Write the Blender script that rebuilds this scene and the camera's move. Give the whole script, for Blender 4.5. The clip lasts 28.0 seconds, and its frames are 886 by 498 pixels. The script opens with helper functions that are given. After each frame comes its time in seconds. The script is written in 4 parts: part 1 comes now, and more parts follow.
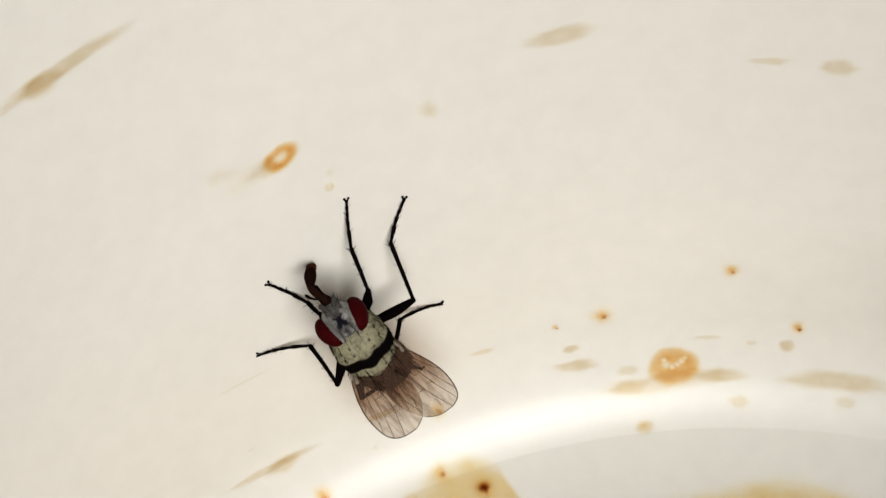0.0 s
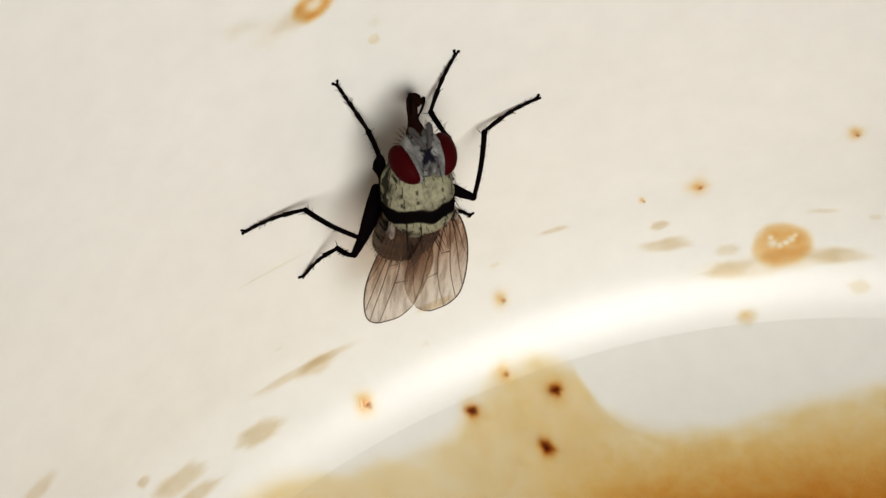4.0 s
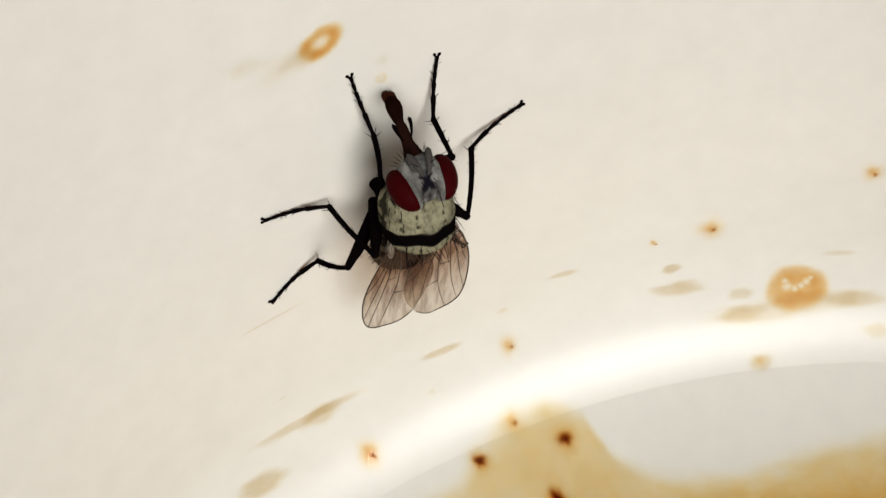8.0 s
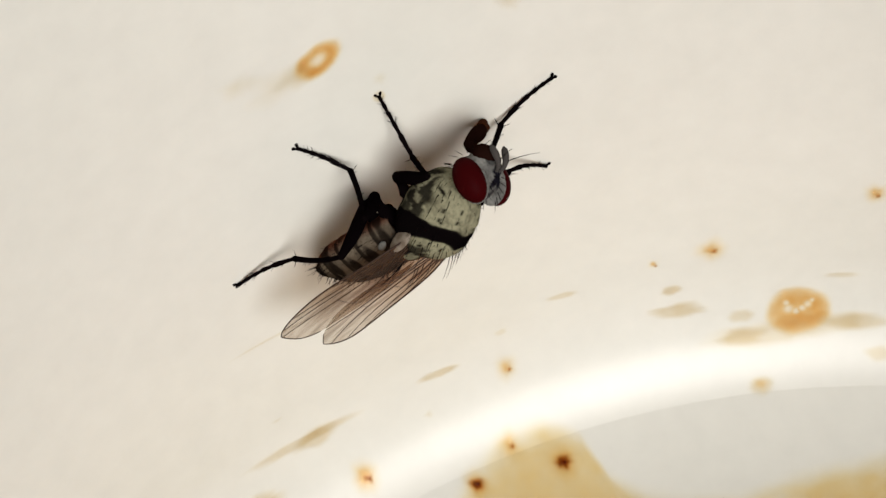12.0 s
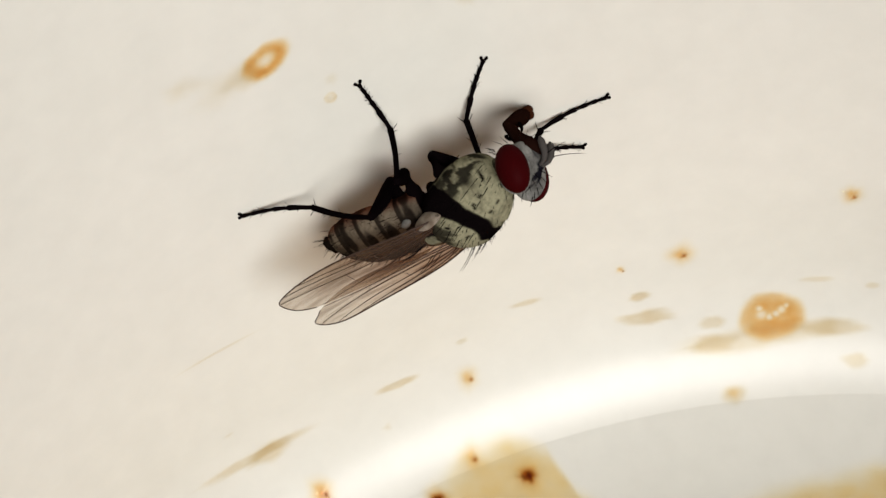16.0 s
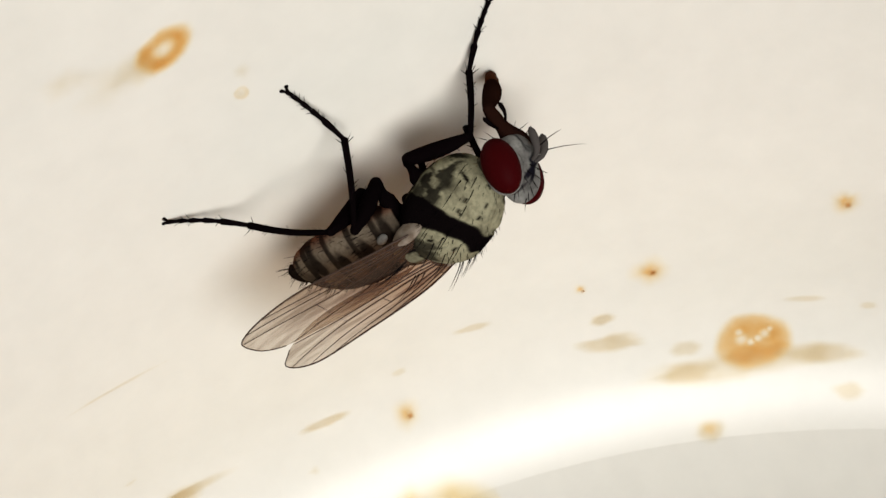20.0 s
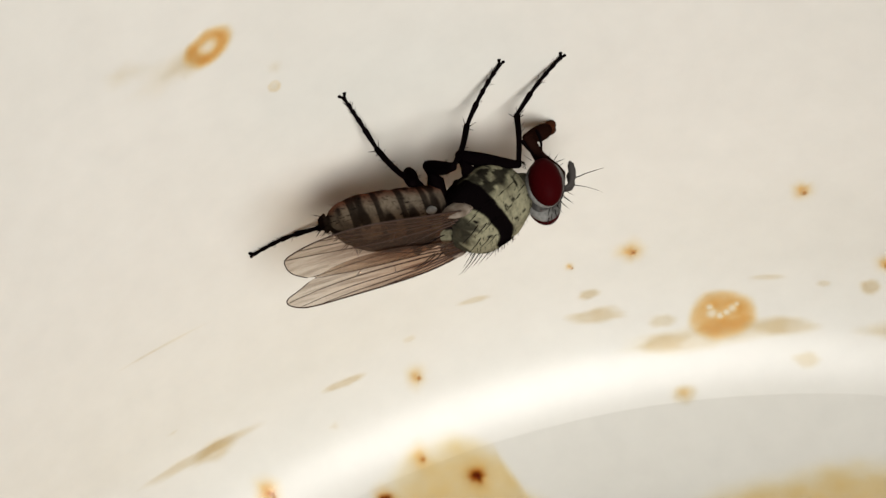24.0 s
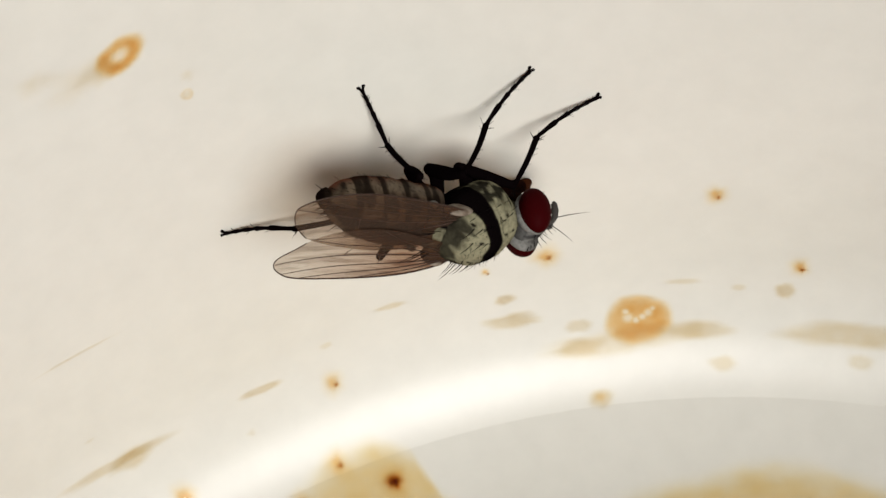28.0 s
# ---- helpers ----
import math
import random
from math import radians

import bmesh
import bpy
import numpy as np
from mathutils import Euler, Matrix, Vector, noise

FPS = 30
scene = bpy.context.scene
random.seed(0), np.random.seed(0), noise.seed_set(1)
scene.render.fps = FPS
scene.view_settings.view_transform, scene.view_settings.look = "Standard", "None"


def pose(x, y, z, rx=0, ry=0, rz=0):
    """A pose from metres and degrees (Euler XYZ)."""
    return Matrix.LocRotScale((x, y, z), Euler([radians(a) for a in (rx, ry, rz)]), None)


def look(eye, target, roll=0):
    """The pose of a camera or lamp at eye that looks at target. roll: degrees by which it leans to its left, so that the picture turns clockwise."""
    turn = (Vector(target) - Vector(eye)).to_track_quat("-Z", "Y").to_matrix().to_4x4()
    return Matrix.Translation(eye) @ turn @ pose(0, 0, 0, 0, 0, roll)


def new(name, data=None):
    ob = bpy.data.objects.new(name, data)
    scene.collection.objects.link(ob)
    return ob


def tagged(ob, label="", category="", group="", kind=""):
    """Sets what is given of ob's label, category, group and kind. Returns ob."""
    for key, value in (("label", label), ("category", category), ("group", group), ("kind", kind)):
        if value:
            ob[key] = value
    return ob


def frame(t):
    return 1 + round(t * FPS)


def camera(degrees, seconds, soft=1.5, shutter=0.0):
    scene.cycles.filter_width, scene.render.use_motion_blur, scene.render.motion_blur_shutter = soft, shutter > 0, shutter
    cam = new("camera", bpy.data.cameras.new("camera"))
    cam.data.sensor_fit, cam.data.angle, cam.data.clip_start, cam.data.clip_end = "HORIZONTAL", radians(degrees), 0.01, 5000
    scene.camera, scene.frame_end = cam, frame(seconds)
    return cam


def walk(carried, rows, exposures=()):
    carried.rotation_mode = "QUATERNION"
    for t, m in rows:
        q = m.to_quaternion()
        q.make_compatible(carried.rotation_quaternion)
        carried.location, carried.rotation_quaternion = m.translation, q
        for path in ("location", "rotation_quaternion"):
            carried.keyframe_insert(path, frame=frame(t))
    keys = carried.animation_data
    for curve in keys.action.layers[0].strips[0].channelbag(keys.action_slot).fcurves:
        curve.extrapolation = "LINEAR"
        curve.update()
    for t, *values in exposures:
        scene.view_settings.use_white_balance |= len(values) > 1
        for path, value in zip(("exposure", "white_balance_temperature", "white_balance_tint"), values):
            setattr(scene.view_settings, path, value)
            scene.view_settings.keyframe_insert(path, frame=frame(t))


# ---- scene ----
cam = camera(16.0, 28.0)
walk(cam, [
    (0, pose(-0.00442, -0.03074, 0.12048, 30.932, 3.819, -1.771)),
    (0.5, pose(-0.00363, -0.02896, 0.12063, 29.643, 4.277, -1.675)),
    (1, pose(-0.00415, -0.02847, 0.12085, 28.885, 4.167, -1.722)),
    (1.5, pose(-0.00472, -0.02846, 0.12090, 28.417, 3.995, -1.785)),
    (2, pose(-0.00483, -0.02857, 0.12082, 28.169, 3.990, -1.870)),
    (2.5, pose(-0.00529, -0.02855, 0.12018, 28.095, 3.825, -2.112)),
    (3, pose(-0.00547, -0.02470, 0.11539, 27.570, 3.883, -1.783)),
    (3.5, pose(-0.00625, -0.01852, 0.10712, 26.847, 4.061, -1.717)),
    (5.5, pose(-0.00880, -0.01558, 0.10004, 27.341, 3.587, -2.558)),
    (6, pose(-0.00880, -0.01588, 0.10019, 27.462, 3.592, -2.527)),
    (6.5, pose(-0.00885, -0.01552, 0.10017, 27.320, 3.525, -2.438)),
    (7, pose(-0.00872, -0.01560, 0.10018, 27.397, 3.573, -2.390)),
    (7.5, pose(-0.00856, -0.01611, 0.10016, 27.771, 3.630, -2.271)),
    (8, pose(-0.00876, -0.01560, 0.10038, 27.784, 3.589, -2.472)),
    (8.5, pose(-0.00910, -0.01626, 0.10089, 28.282, 3.490, -2.682)),
    (9, pose(-0.00921, -0.01625, 0.10062, 28.497, 3.444, -2.726)),
    (9.5, pose(-0.00955, -0.01680, 0.10042, 28.819, 3.380, -2.910)),
    (10, pose(-0.00910, -0.01602, 0.09988, 28.555, 3.496, -2.596)),
    (10.5, pose(-0.00903, -0.01578, 0.09992, 28.432, 3.469, -2.463)),
    (11, pose(-0.00922, -0.01564, 0.09983, 28.448, 3.391, -2.596)),
    (11.5, pose(-0.00913, -0.01608, 0.09994, 28.587, 3.421, -2.568)),
    (12, pose(-0.00901, -0.01501, 0.09924, 28.181, 3.380, -2.414)),
    (12.5, pose(-0.00886, -0.01510, 0.09897, 28.224, 3.425, -2.356)),
    (14.5, pose(-0.00848, -0.01378, 0.09852, 28.016, 3.333, -2.582)),
    (15, pose(-0.00842, -0.01379, 0.09819, 28.099, 3.273, -2.761)),
    (15.5, pose(-0.00834, -0.01342, 0.09733, 28.051, 3.279, -2.839)),
    (16, pose(-0.00845, -0.01237, 0.09563, 27.889, 3.191, -2.896)),
    (16.5, pose(-0.00890, -0.01208, 0.09436, 28.217, 3.042, -3.275)),
    (17, pose(-0.00890, -0.01048, 0.09327, 28.035, 2.781, -3.087)),
    (17.5, pose(-0.00966, -0.00864, 0.09161, 27.606, 2.183, -3.201)),
    (18, pose(-0.00928, -0.00835, 0.09105, 27.537, 2.266, -3.201)),
    (18.5, pose(-0.00899, -0.00580, 0.08558, 27.587, 2.355, -3.258)),
    (19, pose(-0.00859, -0.00501, 0.08388, 27.588, 2.579, -3.603)),
    (19.5, pose(-0.00825, -0.00552, 0.08456, 27.537, 2.738, -3.843)),
    (20, pose(-0.00810, -0.00589, 0.08429, 27.892, 2.645, -3.538)),
    (20.5, pose(-0.00785, -0.00661, 0.08506, 28.315, 3.285, -3.221)),
    (22.5, pose(-0.00775, -0.01147, 0.08959, 29.392, 2.732, -2.822)),
    (23, pose(-0.00766, -0.01466, 0.09416, 29.608, 2.274, -2.313)),
    (23.5, pose(-0.00726, -0.01440, 0.09361, 29.502, 2.857, -2.612)),
    (24, pose(-0.00785, -0.01353, 0.09395, 28.820, 2.701, -3.105)),
    (24.5, pose(-0.00696, -0.01411, 0.09368, 28.969, 3.222, -3.106)),
    (25, pose(-0.00743, -0.01481, 0.09289, 29.499, 2.995, -3.349)),
    (25.5, pose(-0.00744, -0.01412, 0.09328, 29.723, 2.716, -3.320)),
    (26, pose(-0.00804, -0.01284, 0.09386, 29.127, 2.108, -3.473)),
    (26.5, pose(-0.00819, -0.01302, 0.09391, 28.812, 1.796, -3.605)),
    (27, pose(-0.00818, -0.01328, 0.09432, 28.620, 1.667, -3.831)),
    (27.5, pose(-0.00792, -0.01335, 0.09440, 28.594, 1.635, -3.971)),
    (28, pose(-0.00716, -0.01355, 0.09415, 28.825, 1.859, -3.946)),
], exposures=[(0, -0.01, 6500, 10), (3, -0.03, 6500, 10), (12, -0.03, 6500, 10), (18.5, -0.02, 6500, 10), (20, 0.05, 6500, 10), (21, 0.04, 6500, 10), (23, 0.0, 6500, 10), (24.5, -0.09, 6500, 10), (28, -0.08, 6500, 10)])

MM = 0.001  # the plan is drawn in millimetres

# ---- world and light: an overcast sky over an open bowl ----
world = bpy.data.worlds.new("sky")
scene.world = world
world.use_nodes = True
wn = world.node_tree
sky = wn.nodes.new("ShaderNodeTexSky")
sky.sky_type = "NISHITA"
sky.sun_disc = False
sky.sun_elevation = radians(41)
sky.sun_rotation = radians(165)
sky.air_density, sky.dust_density, sky.ozone_density = 1.0, 3.0, 0.6
wn.links.new(sky.outputs["Color"], wn.nodes["Background"].inputs["Color"])
wn.nodes["Background"].inputs["Strength"].default_value = 0.016

sun_data = bpy.data.lights.new("sun", "SUN")
sun_data.energy, sun_data.angle, sun_data.color = 4.55, radians(34), (1.0, 0.985, 0.96)
sun = new("sun", sun_data)
sun.matrix_world = look((0.085, -0.22, 0.222), (0, 0.03, 0.01))


# ---- materials ----
def material(name, color, rough=0.5, metal=0.0, spec=0.5):
    m = bpy.data.materials.new(name)
    m.use_nodes = True
    p = m.node_tree.nodes["Principled BSDF"]
    p.inputs["Base Color"].default_value = (*color, 1)
    p.inputs["Roughness"].default_value = rough
    p.inputs["Metallic"].default_value = metal
    p.inputs["Specular IOR Level"].default_value = spec
    return m, m.node_tree, p


def node(tree, kind, **values):
    n = tree.nodes.new(kind)
    for k, v in values.items():
        n.inputs[k.replace("_", " ")].default_value = v
    return n


def noise_tex(tree, scale, detail=3.0, rough=0.6):
    co = tree.nodes.new("ShaderNodeTexCoord")
    n = node(tree, "ShaderNodeTexNoise", Scale=scale, Detail=detail, Roughness=rough)
    tree.links.new(co.outputs["Object"], n.inputs["Vector"])
    return n


def ramp(tree, source, stops):
    r = tree.nodes.new("ShaderNodeValToRGB")
    while len(r.color_ramp.elements) < len(stops):
        r.color_ramp.elements.new(0.5)
    for e, (at, c) in zip(r.color_ramp.elements, stops):
        e.position, e.color = at, (*c, 1)
    r.color_ramp.interpolation = "EASE"
    tree.links.new(source, r.inputs["Fac"])
    return r


def mix(tree, fac, a, b):
    m = tree.nodes.new("ShaderNodeMix")
    m.data_type = "RGBA"
    for socket, v in ((m.inputs["Factor"], fac), (m.inputs["A"], a), (m.inputs["B"], b)):
        if isinstance(v, (int, float)):
            socket.default_value = v
        elif isinstance(v, tuple):
            socket.default_value = (*v, 1)
        else:
            tree.links.new(v, socket)
    return m.outputs["Result"]


def bump(tree, p, height, strength, distance):
    b = node(tree, "ShaderNodeBump", Strength=strength, Distance=distance)
    tree.links.new(height, b.inputs["Height"])
    tree.links.new(b.outputs["Normal"], p.inputs["Normal"])


# glazed white porcelain, slightly warm, with faint cloudy soiling
PORCELAIN, tr, p = material("porcelain", (0.56, 0.54, 0.49), 0.33, spec=0.36)
big = noise_tex(tr, 70, 3)
fine = noise_tex(tr, 900, 4)
soil = mix(tr, big.outputs["Fac"], (0.575, 0.56, 0.513), (0.528, 0.513, 0.459))
grain = node(tr, "ShaderNodeMapRange", From_Min=0.0, From_Max=1.0, To_Min=0.93, To_Max=1.05)
tr.links.new(fine.outputs["Fac"], grain.inputs["Value"])
mul = tr.nodes.new("ShaderNodeMix")
mul.data_type, mul.blend_type = "RGBA", "MULTIPLY"
mul.inputs["Factor"].default_value = 1.0
tr.links.new(soil, mul.inputs["A"])
tr.links.new(grain.outputs["Result"], mul.inputs["B"])
tr.links.new(mul.outputs["Result"], p.inputs["Base Color"])


def film_material(name, absorb, gloss_rough):
    """A dried translucent film: its tint deepens with the film's thickness."""
    m = bpy.data.materials.new(name)
    m.use_nodes = True
    t = m.node_tree
    t.nodes.clear()
    out = t.nodes.new("ShaderNodeOutputMaterial")
    att = t.nodes.new("ShaderNodeAttribute")
    att.attribute_name = "thickness"
    nz = noise_tex(t, 1500, 4, 0.65)
    vary = node(t, "ShaderNodeMapRange", From_Min=0.25, From_Max=0.75, To_Min=0.75, To_Max=1.25)
    t.links.new(nz.outputs["Fac"], vary.inputs["Value"])
    dens = t.nodes.new("ShaderNodeMath")
    dens.operation = "MULTIPLY"
    t.links.new(att.outputs["Fac"], dens.inputs[0])
    t.links.new(vary.outputs["Result"], dens.inputs[1])
    comb = t.nodes.new("ShaderNodeCombineColor")
    for ch, a in zip(("Red", "Green", "Blue"), absorb):
        e = t.nodes.new("ShaderNodeMath")
        e.operation = "MULTIPLY"
        e.inputs[1].default_value = -a
        t.links.new(dens.outputs[0], e.inputs[0])
        x = t.nodes.new("ShaderNodeMath")
        x.operation = "EXPONENT"
        t.links.new(e.outputs[0], x.inputs[0])
        t.links.new(x.outputs[0], comb.inputs[ch])
    clear = t.nodes.new("ShaderNodeBsdfTransparent")
    t.links.new(comb.outputs["Color"], clear.inputs["Color"])
    gl = node(t, "ShaderNodeBsdfGlossy", Roughness=gloss_rough)
    gl.inputs["Color"].default_value = (1, 0.97, 0.92, 1)
    fac = node(t, "ShaderNodeMapRange", From_Min=0.0, From_Max=1.5, To_Min=0.0, To_Max=0.035)
    t.links.new(att.outputs["Fac"], fac.inputs["Value"])
    ms = t.nodes.new("ShaderNodeMixShader")
    t.links.new(fac.outputs["Result"], ms.inputs["Fac"])
    t.links.new(clear.outputs[0], ms.inputs[1])
    t.links.new(gl.outputs[0], ms.inputs[2])
    t.links.new(ms.outputs[0], out.inputs["Surface"])
    return m


FILM = film_material("dried_tea_film", (0.115, 0.36, 0.97), 0.12)
RESIDUE = film_material("dried_residue", (0.155, 0.255, 0.46), 0.4)
AMBER = film_material("amber_drop_residue", (0.10, 0.43, 1.05), 0.1)
CRUST = film_material("dark_crust", (0.45, 0.85, 1.3), 0.4)


def marked(name, light, dark, rough, scale, spec=0.0):
    """Dusted cuticle with dark markings, and painted shade, that follow the 'dark' attribute."""
    m, t, p = material(name, light, rough, spec=spec)
    att = t.nodes.new("ShaderNodeAttribute")
    att.attribute_name = "dark"
    n = noise_tex(t, scale, 4, 0.7)
    dust = ramp(t, n.outputs["Fac"], [(0.3, tuple(c * 0.68 for c in light)), (0.62, light)])
    broad = noise_tex(t, scale * 0.13, 3, 0.6)
    thin = ramp(t, broad.outputs["Fac"], [(0.36, (0.5, 0.48, 0.47)), (0.58, (1.25, 1.25, 1.22))])
    patchy = t.nodes.new("ShaderNodeMix")
    patchy.data_type, patchy.blend_type = "RGBA", "MULTIPLY"
    patchy.inputs["Factor"].default_value = 0.8
    t.links.new(dust.outputs["Color"], patchy.inputs["A"])
    t.links.new(thin.outputs["Color"], patchy.inputs["B"])
    under = t.nodes.new("ShaderNodeAttribute")
    under.attribute_name = "belly"
    base = mix(t, under.outputs["Fac"], patchy.outputs["Result"], (0.095, 0.034, 0.019))
    t.links.new(mix(t, att.outputs["Fac"], base, dark), p.inputs["Base Color"])
    bump(t, p, n.outputs["Fac"], 0.5, 0.00004)
    return m


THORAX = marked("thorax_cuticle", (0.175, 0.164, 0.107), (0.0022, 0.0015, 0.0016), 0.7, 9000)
ABDOMEN = marked("abdomen_cuticle", (0.11, 0.088, 0.064), (0.004, 0.0022, 0.0018), 0.7, 9000)
FACE = marked("face_cuticle", (0.15, 0.147, 0.138), (0.005, 0.0045, 0.007), 0.6, 9000)
BLACK, tr, p = material("black_cuticle", (0.002, 0.0012, 0.0014), 0.6, spec=0.0)
n = noise_tex(tr, 12000, 3)
bump(tr, p, n.outputs["Fac"], 0.4, 0.00003)
SETA, tr, p = material("black_seta", (0.002, 0.0015, 0.0015), 0.6, spec=0.01)
MOUTH, tr, p = material("brown_mouthpart", (0.0095, 0.0035, 0.0024), 0.6, spec=0.0)
n = noise_tex(tr, 9000, 3)
bump(tr, p, n.outputs["Fac"], 0.4, 0.00003)
LABELLUM, tr, p = material("reddish_labellum", (0.034, 0.0095, 0.0034), 0.6, spec=0.005)
n = noise_tex(tr, 7000, 3)
bump(tr, p, n.outputs["Fac"], 0.5, 0.00004)
EYE, tr, p = material("compound_eye", (0.023, 0.0009, 0.0013), 0.55, spec=0.012)
co = tr.nodes.new("ShaderNodeTexCoord")
vo = node(tr, "ShaderNodeTexVoronoi", Scale=28000.0)
tr.links.new(co.outputs["Object"], vo.inputs["Vector"])
bump(tr, p, vo.outputs["Distance"], 0.25, 0.00001)
FLAP, tr, p = material("pale_wing_flap", (0.3, 0.25, 0.2), 0.6, spec=0.1)
n = noise_tex(tr, 3000, 4)
fc = ramp(tr, n.outputs["Fac"], [(0.3, (0.09, 0.065, 0.046)), (0.7, (0.2, 0.165, 0.13))])
tr.links.new(fc.outputs["Color"], p.inputs["Base Color"])
bump(tr, p, n.outputs["Fac"], 0.4, 0.00004)
ANTENNA, tr, p = material("antenna_cuticle", (0.042, 0.037, 0.034), 0.6, spec=0.03)
n = noise_tex(tr, 9000, 3)
bump(tr, p, n.outputs["Fac"], 0.4, 0.00003)
VEIN, tr, p = material("wing_vein", (0.03, 0.015, 0.009), 0.5, spec=0.2)

WING = bpy.data.materials.new("wing_membrane")
WING.use_nodes = True
tr = WING.node_tree
tr.nodes.clear()
out = tr.nodes.new("ShaderNodeOutputMaterial")
clear = tr.nodes.new("ShaderNodeBsdfTransparent")
co = tr.nodes.new("ShaderNodeTexCoord")
# pleats run along the wing
along = tr.nodes.new("ShaderNodeMapping")
along.inputs["Scale"].default_value = (1.0, 0.13, 0.3)
tr.links.new(co.outputs["Object"], along.inputs["Vector"])
n = node(tr, "ShaderNodeTexNoise", Scale=4200.0, Detail=3.0, Roughness=0.6)
tr.links.new(along.outputs["Vector"], n.inputs["Vector"])
tint = ramp(tr, n.outputs["Fac"], [(0.34, (0.5, 0.44, 0.385)), (0.62, (0.82, 0.765, 0.7))])
xyz = tr.nodes.new("ShaderNodeSeparateXYZ")
tr.links.new(co.outputs["Object"], xyz.inputs["Vector"])
# the root of the wing is browner than its tip
root = node(tr, "ShaderNodeMapRange", From_Min=-0.0054, From_Max=-0.0024, To_Min=0.0, To_Max=1.0)
tr.links.new(xyz.outputs["Y"], root.inputs["Value"])
brown = ramp(tr, n.outputs["Fac"], [(0.34, (0.22, 0.125, 0.085)), (0.62, (0.5, 0.36, 0.27))])
tr.links.new(mix(tr, root.outputs["Result"], tint.outputs["Color"], brown.outputs["Color"]), clear.inputs["Color"])
skin = node(tr, "ShaderNodeBsdfPrincipled", Roughness=0.3)
skin.inputs["Base Color"].default_value = (0.19, 0.12, 0.082, 1)
ms = tr.nodes.new("ShaderNodeMixShader")
ms.inputs["Fac"].default_value = 0.16
tr.links.new(clear.outputs[0], ms.inputs[1])
tr.links.new(skin.outputs[0], ms.inputs[2])
tr.links.new(ms.outputs[0], out.inputs["Surface"])

TABLE, tr, p = material("table_top", (0.30, 0.27, 0.23), 0.5)
n = noise_tex(tr, 60, 5)
tc = ramp(tr, n.outputs["Fac"], [(0.3, (0.24, 0.21, 0.18)), (0.7, (0.36, 0.33, 0.28))])
tr.links.new(tc.outputs["Color"], p.inputs["Base Color"])


# ---- mesh helpers ----
def mesh_of(name, verts, faces, mat, smooth=True, attr=None):
    me = bpy.data.meshes.new(name)
    me.from_pydata([tuple(v) for v in verts], [], faces)
    me.materials.append(mat)
    if smooth:
        me.polygons.foreach_set("use_smooth", [True] * len(me.polygons))
    for key, values in (attr or {}).items():
        a = me.attributes.new(key, "FLOAT", "POINT")
        a.data.foreach_set("value", list(values))
    me.update()
    return me


def part(name, me, parent, label=""):
    ob = new(name, me)
    ob.parent = parent
    return tagged(ob, label)


def grid_faces(nu, nv, wrap_u=False):
    """Faces of a grid of nu x nv points, index u * nv + v."""
    faces = []
    for u in range(nu if wrap_u else nu - 1):
        for v in range(nv - 1):
            a, b = u * nv + v, ((u + 1) % nu) * nv + v
            faces.append((a, b, b + 1, a + 1))
    return faces


def blob(fn, nu=40, nv=24):
    """A closed body: fn(a, h) for the angle a round the y axis and h from 0 (rear) to 1 (front)."""
    verts = [fn(2 * math.pi * u / nu, v / (nv - 1)) for u in range(nu) for v in range(nv)]
    return verts, grid_faces(nu, nv, True)


def tube(points, radii, sides=7, caps=True):
    verts, faces = [], []
    pts = [Vector(q) for q in points]
    for i, q in enumerate(pts):
        d = (pts[min(i + 1, len(pts) - 1)] - pts[max(i - 1, 0)]).normalized()
        side = d.cross(Vector((0.13, 0.21, 0.97)))
        if side.length < 1e-4:
            side = d.cross(Vector((1, 0, 0)))
        side.normalize()
        up = side.cross(d)
        for k in range(sides):
            w = 2 * math.pi * k / sides
            verts.append(q + (side * math.cos(w) + up * math.sin(w)) * radii[i])
    n = len(pts)
    for i in range(n - 1):
        for k in range(sides):
            a, b = i * sides + k, i * sides + (k + 1) % sides
            faces.append((a, b, b + sides, a + sides))
    if caps:
        # rounded ends
        for ring, end, before in ((0, pts[0], pts[1]), (n - 1, pts[-1], pts[-2])):
            out = (end - before).normalized() * radii[ring]
            first = len(verts)
            verts += [end + (verts[ring * sides + k] - end) * 0.7 + out * 0.5 for k in range(sides)]
            verts.append(end + out * 0.75)
            for k in range(sides):
                a, b = ring * sides + k, ring * sides + (k + 1) % sides
                c, d = first + k, first + (k + 1) % sides
                faces += [(b, a, c, d), (d, c, first + sides)] if ring == 0 else [(a, b, d, c), (c, d, first + sides)]
    return verts, faces


def joined(pieces):
    verts, faces = [], []
    for v, f in pieces:
        o = len(verts)
        verts += list(v)
        faces += [tuple(i + o for i in q) for q in f]
    return verts, faces


def seta(base, way, length, width, bend=(0, 0, 0)):
    b, w, k = Vector(base), Vector(way).normalized(), Vector(bend)
    pts = [b, b + w * length * 0.4 + k * length * 0.08, b + w * length * 0.75 + k * length * 0.28, b + w * length + k * length * 0.5]
    return tube(pts, [width, width * 0.8, width * 0.5, width * 0.12], 4, False)


def step(x, a, b):
    t = max(0.0, min(1.0, (x - a) / (b - a)))
    return t * t * (3 - 2 * t)


def mm(verts):
    return [Vector(v) * MM for v in verts]


# ---- the bowl ----
R0, RF, SLOPE = 32.02, 5.5, 1.3944  # flat bottom, curve at the foot of the wall, slope of the wall (radians)
WALL_TOP, FOOT, SHIFT = 40.0, -2.5, 0.87
CREASE = 0.43  # the wall meets the bottom in an edge
RUN = 3.8  # how far the bottom rises towards that edge


